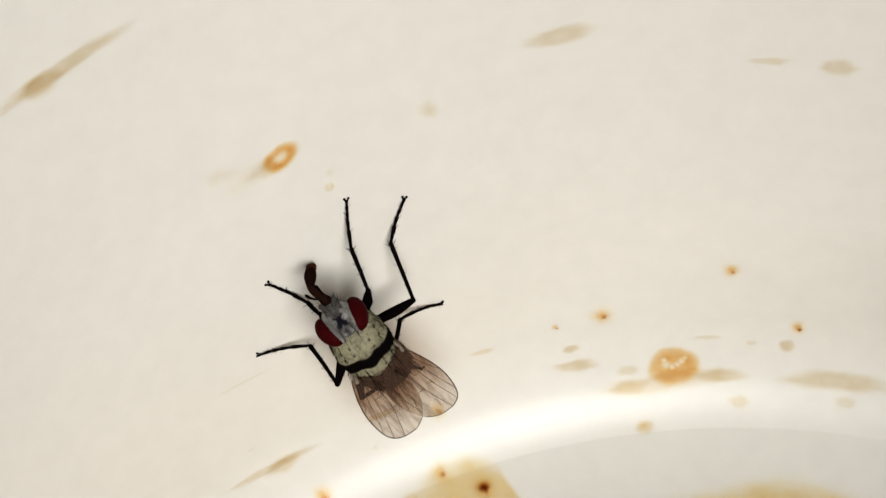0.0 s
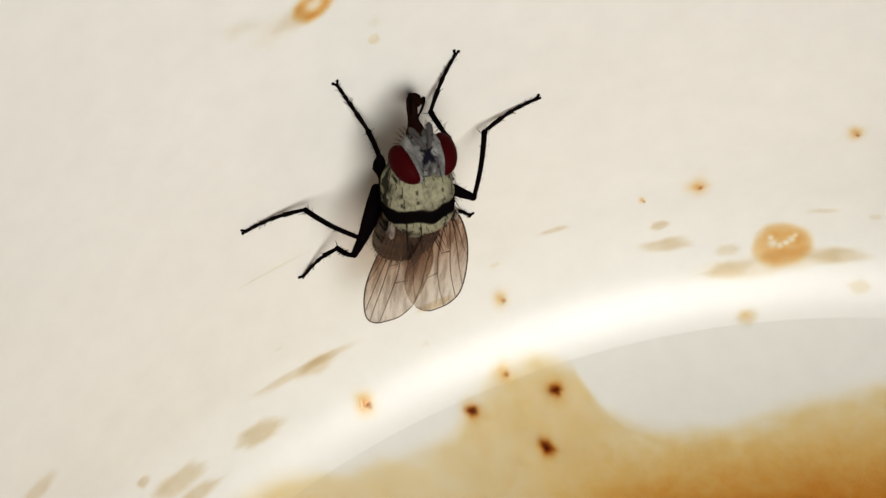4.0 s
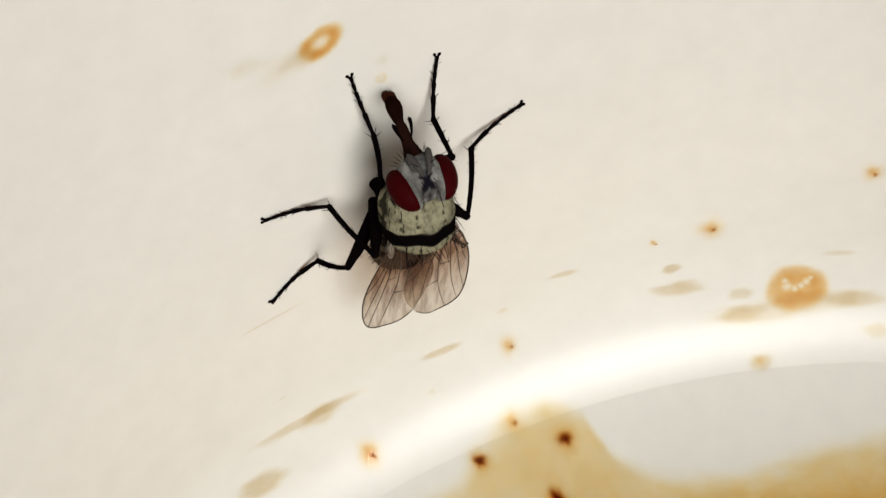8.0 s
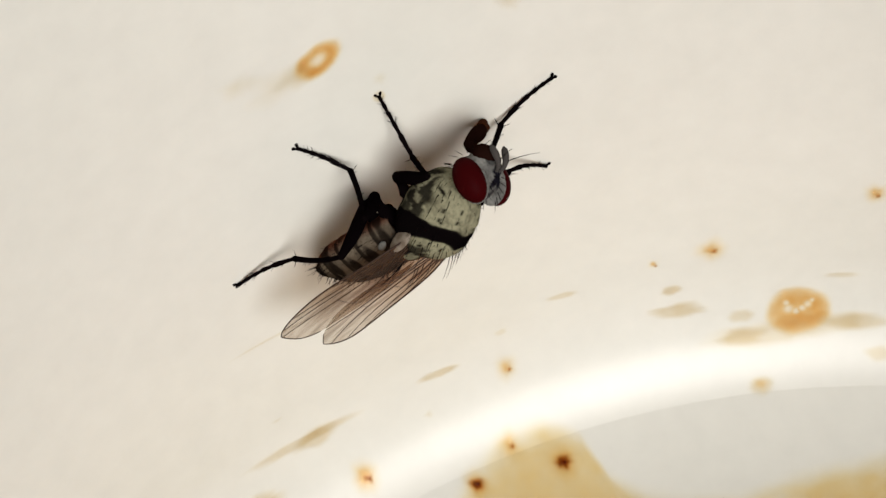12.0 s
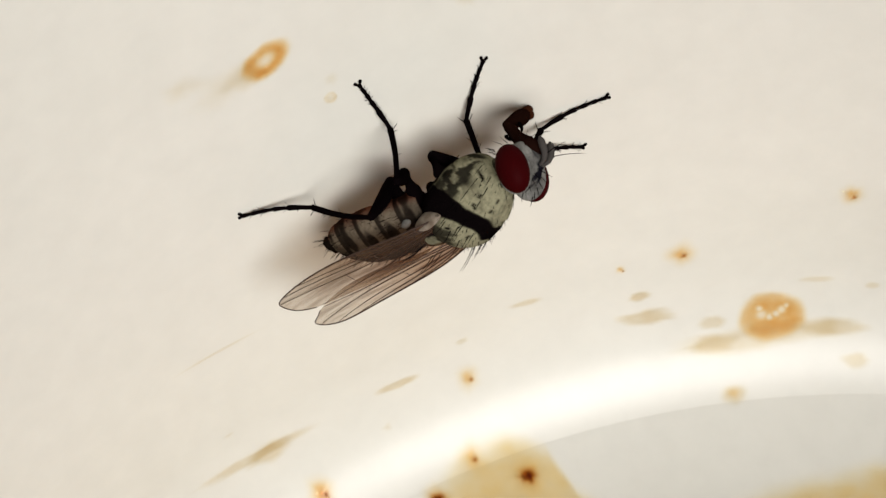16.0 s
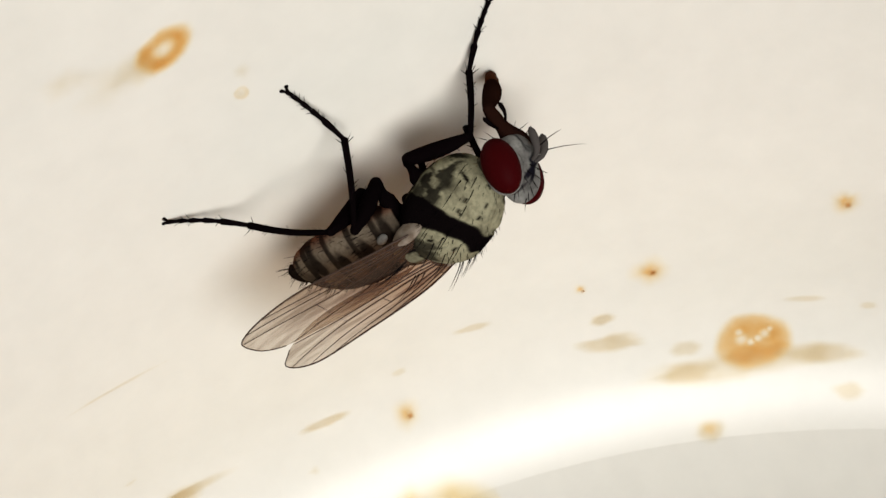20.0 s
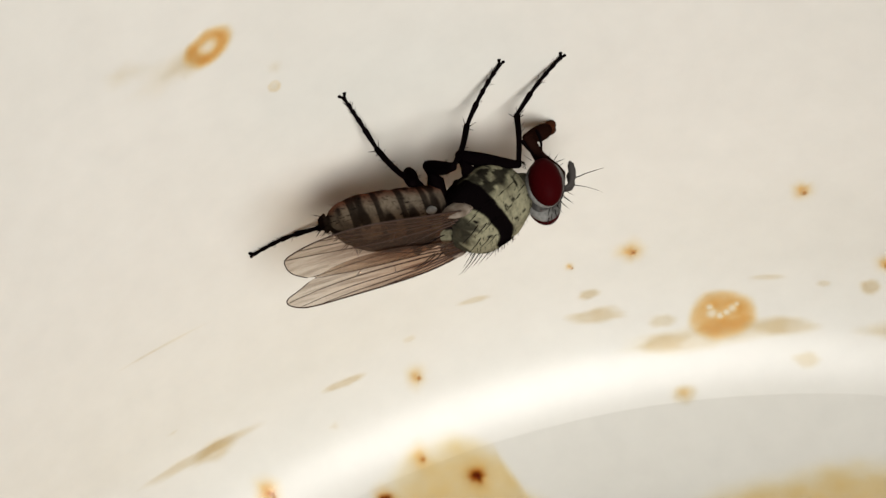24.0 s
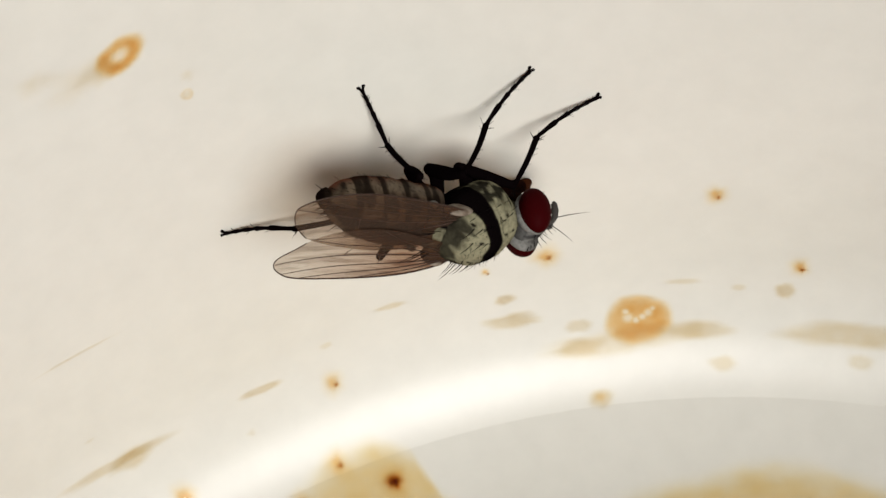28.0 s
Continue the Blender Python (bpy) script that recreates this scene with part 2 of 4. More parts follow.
def profile(s):
    """Radius and height at s along the inside, and the normal."""
    u = s - SHIFT
    edge = FOOT + RF * CREASE
    if u < edge:
        left = max(RUN - (edge - u), 0.0)
        rise = RF * (1 - math.cos(CREASE)) / RUN ** 2
        lean = 2 * rise * left
        return R0 + FOOT + RF * math.sin(CREASE) - (edge - u), rise * left * left, -math.sin(lean), math.cos(lean)
    th = min((u - FOOT) / RF, SLOPE)
    more = max(u - FOOT - RF * SLOPE, 0)
    r = R0 + FOOT + RF * math.sin(th) + more * math.cos(SLOPE)
    z = RF * (1 - math.cos(th)) + more * math.sin(SLOPE)
    return r, z, -math.sin(th), math.cos(th)


def on_bowl(phi, s, lift=0.0):
    """The place at phi degrees round the bowl and s up its inside, in millimetres."""
    r, z, nr, nz = profile(s)
    r, z, a = r + nr * lift, z + nz * lift, radians(phi)
    return Vector((r * math.sin(a), r * math.cos(a), z))


def wall_frame(phi, s, heading, head_up, roll=0.0):
    """Pose of a thing that stands on the inside, faces heading degrees right of straight up, and lifts its head by head_up degrees and leans by roll."""
    _, _, nr, nz = profile(s)
    a, h = radians(phi), radians(heading)
    n = Vector((nr * math.sin(a), nr * math.cos(a), nz))
    across = Vector((math.cos(a), -math.sin(a), 0))
    up = n.cross(across)
    lift, roll = radians(head_up), radians(roll)
    ahead = up * math.cos(h) + across * math.sin(h)
    ahead, n = ahead * math.cos(lift) + n * math.sin(lift), n * math.cos(lift) - ahead * math.sin(lift)
    side = ahead.cross(n)
    side, n = side * math.cos(roll) - n * math.sin(roll), n * math.cos(roll) + side * math.sin(roll)
    m = Matrix((side, ahead, n)).transposed().to_4x4()
    m.translation = on_bowl(phi, s) * MM
    return m


def build_bowl():
    inner = [(0.0, 0.0)] + [profile(s)[:2] for s in [-R0 + 3 + i * (R0 - 5) / 10 for i in range(11)]]
    brim = FOOT + RF * CREASE + SHIFT
    inner += [profile(s)[:2] for s in sorted([-2 + i * 13.2 / 80 for i in range(1, 81)] + [brim - 0.05, brim - 0.001, brim + 0.001, brim + 0.05])]
    inner += [profile(s)[:2] for s in [11.2 + i * (WALL_TOP - 11.2) / 12 for i in range(1, 13)]]
    r, z = inner[-1]
    rim = [(r + 1.6 - 1.6 * math.cos(w), z + 1.5 * math.sin(w)) for w in [math.pi * i / 8 for i in range(1, 9)]]
    ro = rim[-1][0]
    outer = [(ro + (34.0 - ro) * i / 10, z + (-1.5 - z) * i / 10) for i in range(1, 11)]
    foot = [(30.0, -3.6), (27.5, -5.2), (27.0, -7.0), (25.6, -7.4), (24.4, -7.0), (24.0, -4.4), (0.0, -4.2)]
    prof = inner + rim + outer + foot
    n = 144
    verts = [Vector((pr * math.sin(2 * math.pi * k / n), pr * math.cos(2 * math.pi * k / n), pz)) for k in range(n) for pr, pz in prof]
    faces = []
    m = len(prof)
    for k in range(n):
        for j in range(m - 1):
            a, b = k * m + j, ((k + 1) % n) * m + j
            faces.append((a, a + 1, b + 1, b))
    ob = new("bowl", mesh_of("bowl", mm(verts), faces, PORCELAIN))
    bm = bmesh.new()
    bm.from_mesh(ob.data)
    bmesh.ops.remove_doubles(bm, verts=bm.verts, dist=1e-6)
    bmesh.ops.recalc_face_normals(bm, faces=bm.faces)
    bm.to_mesh(ob.data)
    bm.free()
    return tagged(ob, "small white glazed porcelain bowl stained with dried brown tea", "bowl")


def build_table():
    verts, n = [], 96
    for k in range(n):
        w = 2 * math.pi * k / n
        for rr, zz in ((0, 0), (300, 0), (594, 0), (599, -1.5), (600, -5), (598, -22), (592, -25), (0, -25)):
            verts.append(Vector((rr * math.sin(w), rr * math.cos(w), zz - 7.4)))
    faces = []
    for k in range(n):
        for j in range(7):
            a, b = k * 8 + j, ((k + 1) % n) * 8 + j
            faces.append((a, b, b + 1, a + 1))
    ob = new("table_top", mesh_of("table_top", mm(verts), faces, TABLE, False))
    return tagged(ob, "plain brown-grey round table top under the bowl", "table", kind="structure")


bowl = build_bowl()
table = build_table()


# ---- dried residue on the bowl ----
def wobble(seed, a, amount):
    return 1 + amount * (noise.noise(Vector((math.cos(a) * 1.3, math.sin(a) * 1.3, seed * 7.3))) + 0.5 * noise.noise(Vector((math.cos(a) * 3.4, math.sin(a) * 3.4, seed * 3.1))))


def stain(name, phi, s, half_across, half_up, mat, shape, seed, tilt=0.0, amount=0.25, label="", glints=()):
    """A patch that lies on the inside of the bowl; shape(r) is its thickness from the middle, 0, to the edge, 1."""
    rings, n = (30, 72) if glints else (14, 40)
    radius = profile(s)[0]
    verts, thick, faces = [on_bowl(phi, s, 0.02)], [shape(0.0)], []
    for i in range(1, rings + 1):
        r = i / rings
        for k in range(n):
            a = 2 * math.pi * k / n
            w = wobble(seed, a, amount)
            u, v = r * w * half_across * math.cos(a), r * w * half_up * math.sin(a)
            u, v = u * math.cos(tilt) - v * math.sin(tilt), u * math.sin(tilt) + v * math.cos(tilt)
            verts.append(on_bowl(phi + math.degrees(u / radius), s + v, 0.02 + 0.004 * (seed % 5)))
            gap = 1.0
            # bright glints are painted in as thin, pale spots
            for hu, hv, hr in glints:
                gap = min(gap, 0.2 + 0.8 * step(math.hypot(u - hu, v - hv), hr * 0.2, hr * 1.5))
            thick.append(max(shape(r), 0.0) * gap * (1 + 0.3 * noise.noise(Vector((u * 2.5, v * 2.5, seed * 1.7)))))
    for k in range(n):
        faces.append((0, 1 + (k + 1) % n, 1 + k))
        for i in range(rings - 1):
            a, b = 1 + i * n + k, 1 + i * n + (k + 1) % n
            faces.append((a, b, b + n, a + n))
    return part(name, mesh_of(name, mm(verts), faces, mat, True, {"thickness": thick}), bowl, label)


def soft(peak, edge=0.35):
    return lambda r: peak * min(1.0, (1 - r) / edge) ** 1.2


def ringed(peak, hollow, at=0.62, width=0.28):
    return lambda r: peak * math.exp(-((r - at) / width) ** 2) * min(1, (1 - r) / 0.2) + hollow * (1 - r)


def core(peak, halo):
    return lambda r: peak * math.exp(-(r / 0.33) ** 2) + halo * (1 - r) ** 1.3


def build_stains():
    i = 1
    # tide marks: phi, s, half length, half width, strength, tilt
    for phi, s, a, b, k, tilt in [
            (-30.50, 4.69, 2.1, 0.17, 1.0, -0.05), (-29.72, 4.54, 0.8, 0.26, 1.0, 0.0), (-34.65, 3.40, 1.15, 0.3, 1.3, -0.1),
            (-40.17, 3.83, 1.1, 0.36, 1.2, -0.12), (-39.94, 2.97, 1.4, 0.24, 1.2, -0.1), (-47.43, 8.77, 1.0, 0.3, 0.8, 0.03),
            (-41.95, 4.86, 0.3, 0.2, 1.0, 0.0), (-7.68, 4.16, 1.0, 0.22, 1.2, -0.1), (-7.94, 5.09, 0.42, 0.17, 1.1, 0.0),
            (-4.09, 2.76, 0.8, 0.24, 1.1, 0.05), (-4.05, 3.55, 0.45, 0.2, 0.8, 0.0), (2.6, 3.03, 1.2, 0.25, 1.2, 0.0),
            (3.93, 1.86, 0.5, 0.2, 0.8, 0.0), (1.72, 4.92, 0.65, 0.09, 0.6, 0.0), (4.76, 4.60, 0.28, 0.1, 0.6, 0.0),
            (7.28, 4.50, 0.36, 0.24, 1.2, 0.0), (11.0, 3.0, 2.4, 0.34, 1.1, 0.03), (11.76, 2.09, 0.5, 0.2, 0.6, 0.0),
            (-21.91, 4.57, 0.8, 0.13, 1.0, -0.03), (-30.57, 10.44, 1.5, 0.05, 0.55, -0.06), (-14.09, 6.12, 0.6, 0.12, 0.8, -0.05),
            (-17.91, 5.30, 0.25, 0.1, 0.6, 0.0), (-34.30, 31.24, 3.0, 0.3, 1.1, 0.05), (-35.6, 31.1, 0.9, 0.42, 1.0, 0.05),
            (-6.72, 23.70, 1.4, 0.35, 0.9, 0.1), (5.40, 21.48, 0.95, 0.15, 0.6, 0.0), (9.43, 21.32, 0.8, 0.38, 0.8, 0.0),
            (-3.26, 0.94, 0.45, 0.26, 0.75, 0.0), (-1.4, 2.85, 2.7, 0.36, 0.75, 0.03)]:
        stain("tide_mark", phi, s, a * 1.12, b * 1.6, RESIDUE, soft(k * 0.52, 0.5), i, tilt, 0.3 if a > 0.7 else 0.2, "pale brown streaked tide mark")
        i += 1
    # faint smears
    for phi, s, a, b, k in [(-27.99, 22.10, 0.8, 0.55, 0.25), (-21.66, 18.93, 0.25, 0.25, 0.3), (-14.88, 21.30, 0.55, 0.7, 0.4), (-26.05, 21.30, 1.5, 0.75, 0.2), (-25.1, 21.35, 0.75, 0.6, 0.45),
                            (-23.22, 3.21, 0.2, 0.15, 0.5), (-31.42, 6.29, 0.25, 0.12, 0.35), (-21.41, 19.71, 0.25, 0.3, 0.25)]:
        stain("smear", phi, s, a, b, RESIDUE, soft(k, 0.9), i, 0, 0.5, "faint brownish smear")
        i += 1
    # dried drops with a thick rim
    stain("dried_drop", -24.05, 21.6, 0.98, 0.76, AMBER, ringed(0.8, 0.12, 0.5, 0.27), 31, 0.6, 0.1, "orange dried drop with a thick rim and clear centre")
    # the glints on this drop are put into its film's thickness
    stain("dried_drop", -0.75, 3.57, 1.25, 1.0, AMBER, ringed(0.5, 0.55, 0.5, 0.4), 33, 0.0, 0.1, "orange-brown dried drop on the pale tide mark",
          glints=[(-0.34, 0.06, 0.2), (-0.4, 0.3, 0.13), (-0.08, -0.04, 0.14), (0.14, 0.06, 0.13), (0.34, 0.2, 0.17), (0.48, 0.34, 0.1)])
    stain("dried_drop", -21.65, 18.95, 0.24, 0.28, AMBER, ringed(0.16, 0.02), 35, 0.0, 0.15, "tiny pale yellow dried droplet")
    stain("dried_drop", -3.3, 1.02, 0.42, 0.36, AMBER, core(0.3, 0.2), 37, 0.0, 0.3, "small brownish dried droplet")
    # fly specks: phi, s, radius, peak, halo
    for phi, s, a, k, h in [(-28.13, 2.23, 0.5, 1.6, 0.5), (-22.18, 0.25, 0.5, 2.2, 0.7), (-44.82, 3.62, 0.55, 1.8, 0.5), (-16.51, -0.12, 0.55, 2.4, 0.5),
                            (-18.56, -1.98, 0.6, 2.4, 0.6), (-19.35, 1.11, 0.45, 0.9, 0.4), (-18.08, 3.78, 0.42, 0.9, 0.4), (-1.01, -6.71, 0.6, 2.0, 0.3),
                            (9.65, -7.35, 0.6, 2.0, 0.3), (-27.99, -3.46, 0.5, 1.5, 0.3), (-5.56, 6.84, 0.5, 1.0, 0.5), (-8.84, 6.62, 0.22, 1.2, 0.2),
                            (3.29, 9.11, 0.4, 1.0, 0.45), (7.96, 5.53, 0.38, 1.3, 0.4)]:
        if s > 1:
            stain("fly_speck", phi, s, a * 1.25, a * 1.6, AMBER, core(k * 0.4, h * 0.7), i, 0, 0.25, "small brown fly speck with a paler halo")
            stain("speck_core", phi + 0.15, s - 0.12, a * 0.45, a * 0.5, CRUST, core(k * 0.75, 0.15), i + 60, 0, 0.7, "tiny dark core of a fly speck")
        else:
            stain("fly_speck", phi, s, a * 1.1, a * 1.5, AMBER, core(k * 0.3, h * 0.5), i, 0, 0.3, "dark fly speck with a brown halo")
            stain("speck_core", phi, s, a * 0.8, a * 0.95, CRUST, core(k * 0.95, 0.2), i + 60, 0, 0.6, "dark brown core of a fly speck")
        i += 1


build_stains()


SHORE = [(-44.6, 2.72), (-41.3, 2.37), (-37.7, 2.05), (-34.9, 1.68), (-31.3, 0.82), (-27.6, 0.08), (-24.1, 0.02), (-22.0, 0.81), (-19.6, 1.56), (-16.9, 1.43), (-14.8, 0.53), (-14.0, -0.98), (-12.4, -1.91), (-9.9, -2.52), (-5.0, -2.62), (-0.2, -2.10), (4.5, -1.57), (7.7, -1.34), (11.4, -1.58), (14.7, -1.99)]


def shore(phi):
    """How far up the inside the dried tea reaches."""
    p = (phi + 180) % 360 - 180
    edge = float(np.interp(p, [q[0] for q in SHORE], [q[1] for q in SHORE]))
    if p < -60 or p > 60:
        t = min((abs(p) - 60) / 30, 1)
        edge = edge * (1 - t) - 1.0 * t
    a = radians(p)
    return edge + 0.4 + 0.22 * noise.noise(Vector((math.sin(a) * 14, math.cos(a) * 14, 2.2))) + 0.1 * noise.noise(Vector((math.sin(a) * 40, math.cos(a) * 40, 5.2)))


def build_film():
    n, m = 360, 64
    verts, thick, faces = [], [], []
    for k in range(n):
        phi = -180 + 360 * k / n
        edge = shore(phi)
        for j in range(m):
            t = (j / (m - 1)) ** 1.8
            s = edge - t * (edge - SHIFT + R0)
            depth = edge - s
            q = on_bowl(phi, s, 0.05)
            w = noise.noise(Vector((q.x * 0.16, q.y * 0.16, 3.3)))
            w2 = noise.noise(Vector((q.x * 0.55, q.y * 0.55, 8.3)))
            lip = 0.12 * math.exp(-((depth - 1.1) / 0.6) ** 2)
            pale = 0.54 * (1 - math.exp(-depth / 1.3))
            far = step(-s, 2.4, 9.5)
            side = 0.35 if -26 < phi < -13 else 0.0
            deep = 2.6 * far * (1 - side * math.exp(-far * 3)) * (0.75 + 0.45 * step(phi, -25, 10))
            grainy = noise.noise(Vector((q.x * 2.2, q.y * 2.2, 5.1)))
            start = step(depth * (1 + 0.5 * w2 + 0.5 * grainy), 0.0, 1.4)
            verts.append(q)
            thick.append(max(0.0, start * (lip + pale + deep) * (1 + 0.35 * w + 0.15 * w2)))
    faces = grid_faces(n, m, True)
    return part("dried_tea_film", mesh_of("dried_tea_film", mm(verts), faces, FILM, True, {"thickness": thick}), bowl, "translucent amber-brown dried tea film")


build_film()


# ---- the fly ----
# its own space: x to its right, y ahead, z away from the wall; the origin lies on the wall under the thorax
fly = tagged(new("fly"), "grey fly with red eyes and clear wings, feeding", "fly")


LIFT = Vector((0, 0, 0.85))  # the legs hold the body off the wall


def raised(verts):
    return [(Vector(v) + LIFT) * MM for v in verts]


def body_part(name, fn, mat, parent, label="", nu=48, nv=32, dark=None, belly=None):
    verts, faces = blob(fn, nu, nv)
    attr = {"dark": [dark(Vector(v)) for v in verts]} if dark else None
    if belly:
        attr["belly"] = [belly(Vector(v)) for v in verts]
    return part(name, mesh_of(name, raised(verts), faces, mat, True, attr), parent, label)


def thorax_shape(a, h):
    y = -1.5 + 2.9 * h
    e = max(0.0, 1 - abs(2 * h - 1) ** 2.6) ** 0.5
    wide = 1.28 * e * (1 - 0.12 * h)
    x, z = math.sin(a), math.cos(a)
    crease = 1 - 0.035 * math.exp(-((y - 0.12) / 0.09) ** 2) * (1 if z > -0.2 else 0)
    top = 1.4 if z > 0 else 0.92
    lump = 1 + 0.05 * noise.noise(Vector((x * 1.8, y * 1.5, z * 1.8)))
    return Vector((wide * x * crease * lump, y, 1.98 + top * e * z * crease * lump))


def thorax_dark(v):
    w = 0.05 * noise.noise(v * 4) + 0.045 * math.cos(v.x * 6.5)
    z = (v.z - 1.98) / 1.2
    sink = 1 - step(z, -0.3, 0.75)
    band = step(v.y + w + 0.55 * sink, -0.62, -0.56) * (1 - step(v.y + w + 0.12 * sink, -0.1, -0.03))
    rear = 1 - step(v.y + w * 2, -1.32, -1.2)
    rear = max(rear, step(abs(v.x) + w, 0.5, 0.62) * (1 - step(v.y + w * 2, -1.02, -0.9)))
    # black lower plates, with the shade of the underside painted in
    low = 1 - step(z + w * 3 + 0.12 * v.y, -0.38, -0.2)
    pleura = step(abs(v.x), 0.7, 0.9) * (1 - step(abs(z + 0.2), 0.12, 0.25)) * step(v.y, -0.9, -0.6) * (1 - step(v.y, -0.05, 0.2)) * 0.9
    spots = 0.0
    if z > 0.1:
        for cx in (-0.86, -0.42, 0.42, 0.86):
            for cy in (0.95, 0.5, 0.15, -0.85):
                d = math.hypot((v.x - cx) / 0.045, (v.y - cy - 0.1 * math.sin(cx * 9)) / 0.09)
                spots = max(spots, 1 - step(d, 0.6, 1.1))
    seams = 0.5 * (1 - step(abs(abs(v.x) - 0.2), 0.02, 0.05)) * step(v.y, 0.2, 0.4) * (1 if z > 0.3 else 0)
    patch = step(noise.noise(Vector((v.x * 0.6, v.y * 2.4, v.z * 2.4 + 3))) + 0.25 * noise.noise(v * 9), -0.06, 0.05) * (1 - step(z + w * 2, 0.3, 0.5)) * step(abs(v.x), 0.3, 0.6) * 0.92
    suture = (1 - step(abs(z + w * 1.5 - 0.18 - 0.1 * math.sin(v.y * 4)), 0.02, 0.07)) * step(abs(v.x), 0.6, 0.8) * 0.9
    plate = (1 - step(abs(v.y - 0.5 + 0.25 * z + w), 0.02, 0.06)) * step(abs(v.x), 0.7, 0.85) * (1 - step(z, 0.2, 0.35)) * 0.75
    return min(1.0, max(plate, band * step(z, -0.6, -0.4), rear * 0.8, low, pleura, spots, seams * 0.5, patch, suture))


MIDDLE = Vector((0, 0, 1.98))
STOOP = Matrix.Rotation(radians(-22), 3, "X")  # the thorax is humped, its front end held low


def stooped(v):
    return MIDDLE + STOOP @ (Vector(v) - MIDDLE)


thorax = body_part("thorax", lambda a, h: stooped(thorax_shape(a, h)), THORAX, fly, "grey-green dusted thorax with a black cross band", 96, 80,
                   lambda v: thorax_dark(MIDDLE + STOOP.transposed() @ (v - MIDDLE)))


def scutellum_shape(a, h):
    y = -1.95 + 1.05 * h
    e = max(0.0, 1 - abs(2 * h - 1) ** 2.2) ** 0.5
    return Vector((0.66 * e * math.sin(a), y, 2.33 + 0.36 * e * math.cos(a) + 0.2 * h))


def scutellum_dark(v):
    w = 0.05 * noise.noise(v * 6)
    seam = 1 - step(abs(v.y + 1.24 + w), 0.03, 0.08)
    corner = step(abs(v.x) + w, 0.34, 0.46) * (1 - step(abs(v.y + 1.3), 0.12, 0.24))
    return max(seam, corner, 0.35)


body_part("scutellum", scutellum_shape, THORAX, fly, "pale scutellum with dark base corners", 40, 32, scutellum_dark)


def abdomen_shape(a, h):
    y = -4.75 + 3.6 * h
    t = 1 - h
    e = max(0.0, 1 - abs(2 * t - 0.86) ** 2.4 if t > 0.43 else 1 - (0.86 - 2 * t) ** 2.4 * 0.55) ** 0.5 if t < 0.93 else max(0.0, (1 - t) / 0.07) ** 0.5 * 0.36
    seg = 1 - 0.03 * (0.5 + 0.5 * math.cos(2 * math.pi * (t * 5.2))) ** 4
    x, z = math.sin(a), math.cos(a)
    return Vector((1.15 * e * x * seg, y, 1.7 + 0.2 * t - 0.28 * t * t - 0.75 * t ** 1.4 + (0.93 if z > 0 else 0.76) * e * z * seg))


def abdomen_dark(v):
    t = (-1.15 - v.y) / 3.6
    v = Vector((v.x, v.y, v.z + 0.75 * max(t, 0) ** 1.4))
    k = (t * 5.2) % 1.0
    w = 0.08 * noise.noise(v * 3)
    rim = step(k + w, 0.69, 0.8)
    tri = (1 - step(abs(v.x) / max(0.1, 0.45 * (1.15 - k)) + w, 0.7, 1.0)) * (1 if v.z > 1.9 else 0)
    side = (1 - step(math.hypot((abs(v.x) - 0.85) / 0.25, (k - 0.55) / 0.28) + w * 2, 0.7, 1.1)) * 0.9
    pins = 0.8 if noise.noise(v * 14) > 0.45 else 0.0
    tip = step(t, 0.93, 0.97)
    back = 0.2 * step(v.z + 0.3 * w, 1.95, 2.2)
    under = step(v.z, 0.9, 1.4)
    return min(1.0, max(rim * 0.86 * under, tri * 0.9, side * under, pins * 0.6 * under, tip, back))


body_part("abdomen", abdomen_shape, ABDOMEN, fly, "grey banded abdomen with dark spots and a red-brown belly", 72, 96, abdomen_dark, lambda v: 1 - step(v.z + 0.12 * noise.noise(v * 3) + 0.75 * max((-1.15 - v.y) / 3.6, 0) ** 1.4, 1.3, 1.85))

# head, eyes, antennae
HEAD = Vector((0, 1.92, 2.2))


def head_shape(a, h):
    y = -0.5 + 1.2 * h
    e = max(0.0, 1 - min(1.0, abs(2 * h - 1.0)) ** 2.7) ** 0.5
    x, z = math.sin(a), math.cos(a)
    low = 0.76 if z < 0 else 0.66
    return HEAD + Vector((0.66 * e * x, y - 0.22 * z * e * (1 if z > 0 else 0.5), low * e * z - 0.02))


def frons_dark(v):
    """The dark cross between the eyes."""
    d = v - HEAD
    w = 0.04 * noise.noise(v * 8)
    arm = 1 - step(abs(abs(d.x) - abs(d.z - 0.36) * 0.8) + w, 0.1, 0.15)
    return arm * (1 - step(abs(d.z - 0.36), 0.17, 0.26)) * (1 if d.y > -0.1 else 0) * (1 - step(abs(d.x), 0.2, 0.28))


def head_dark(v):
    d = v - HEAD
    ocelli = 0.8 * (1 - step(math.hypot(d.x / 0.1, (d.z - 0.68) / 0.1), 0.7, 1.2))
    spot = 0.7 if noise.noise(v * 6) > 0.42 else 0.0
    face = 0.5 * (1 - step(abs(d.x), 0.3, 0.36)) * (1 - step(d.z, 0.02, 0.12)) * step(d.y, 0.1, 0.3)
    edge = 0.85 * (1 - step(abs(abs(d.x) - 0.34), 0.02, 0.06)) * (1 - step(d.z, 0.0, 0.1)) * step(d.y, 0.1, 0.3)
    back = (1 - step(d.y, -0.34, -0.2)) * 0.6
    return max(frons_dark(v), ocelli * (1 if d.y > -0.45 else 0), spot, face, edge, back)


head = body_part("head", head_shape, FACE, fly, "silvery dusted head", 56, 44, head_dark)


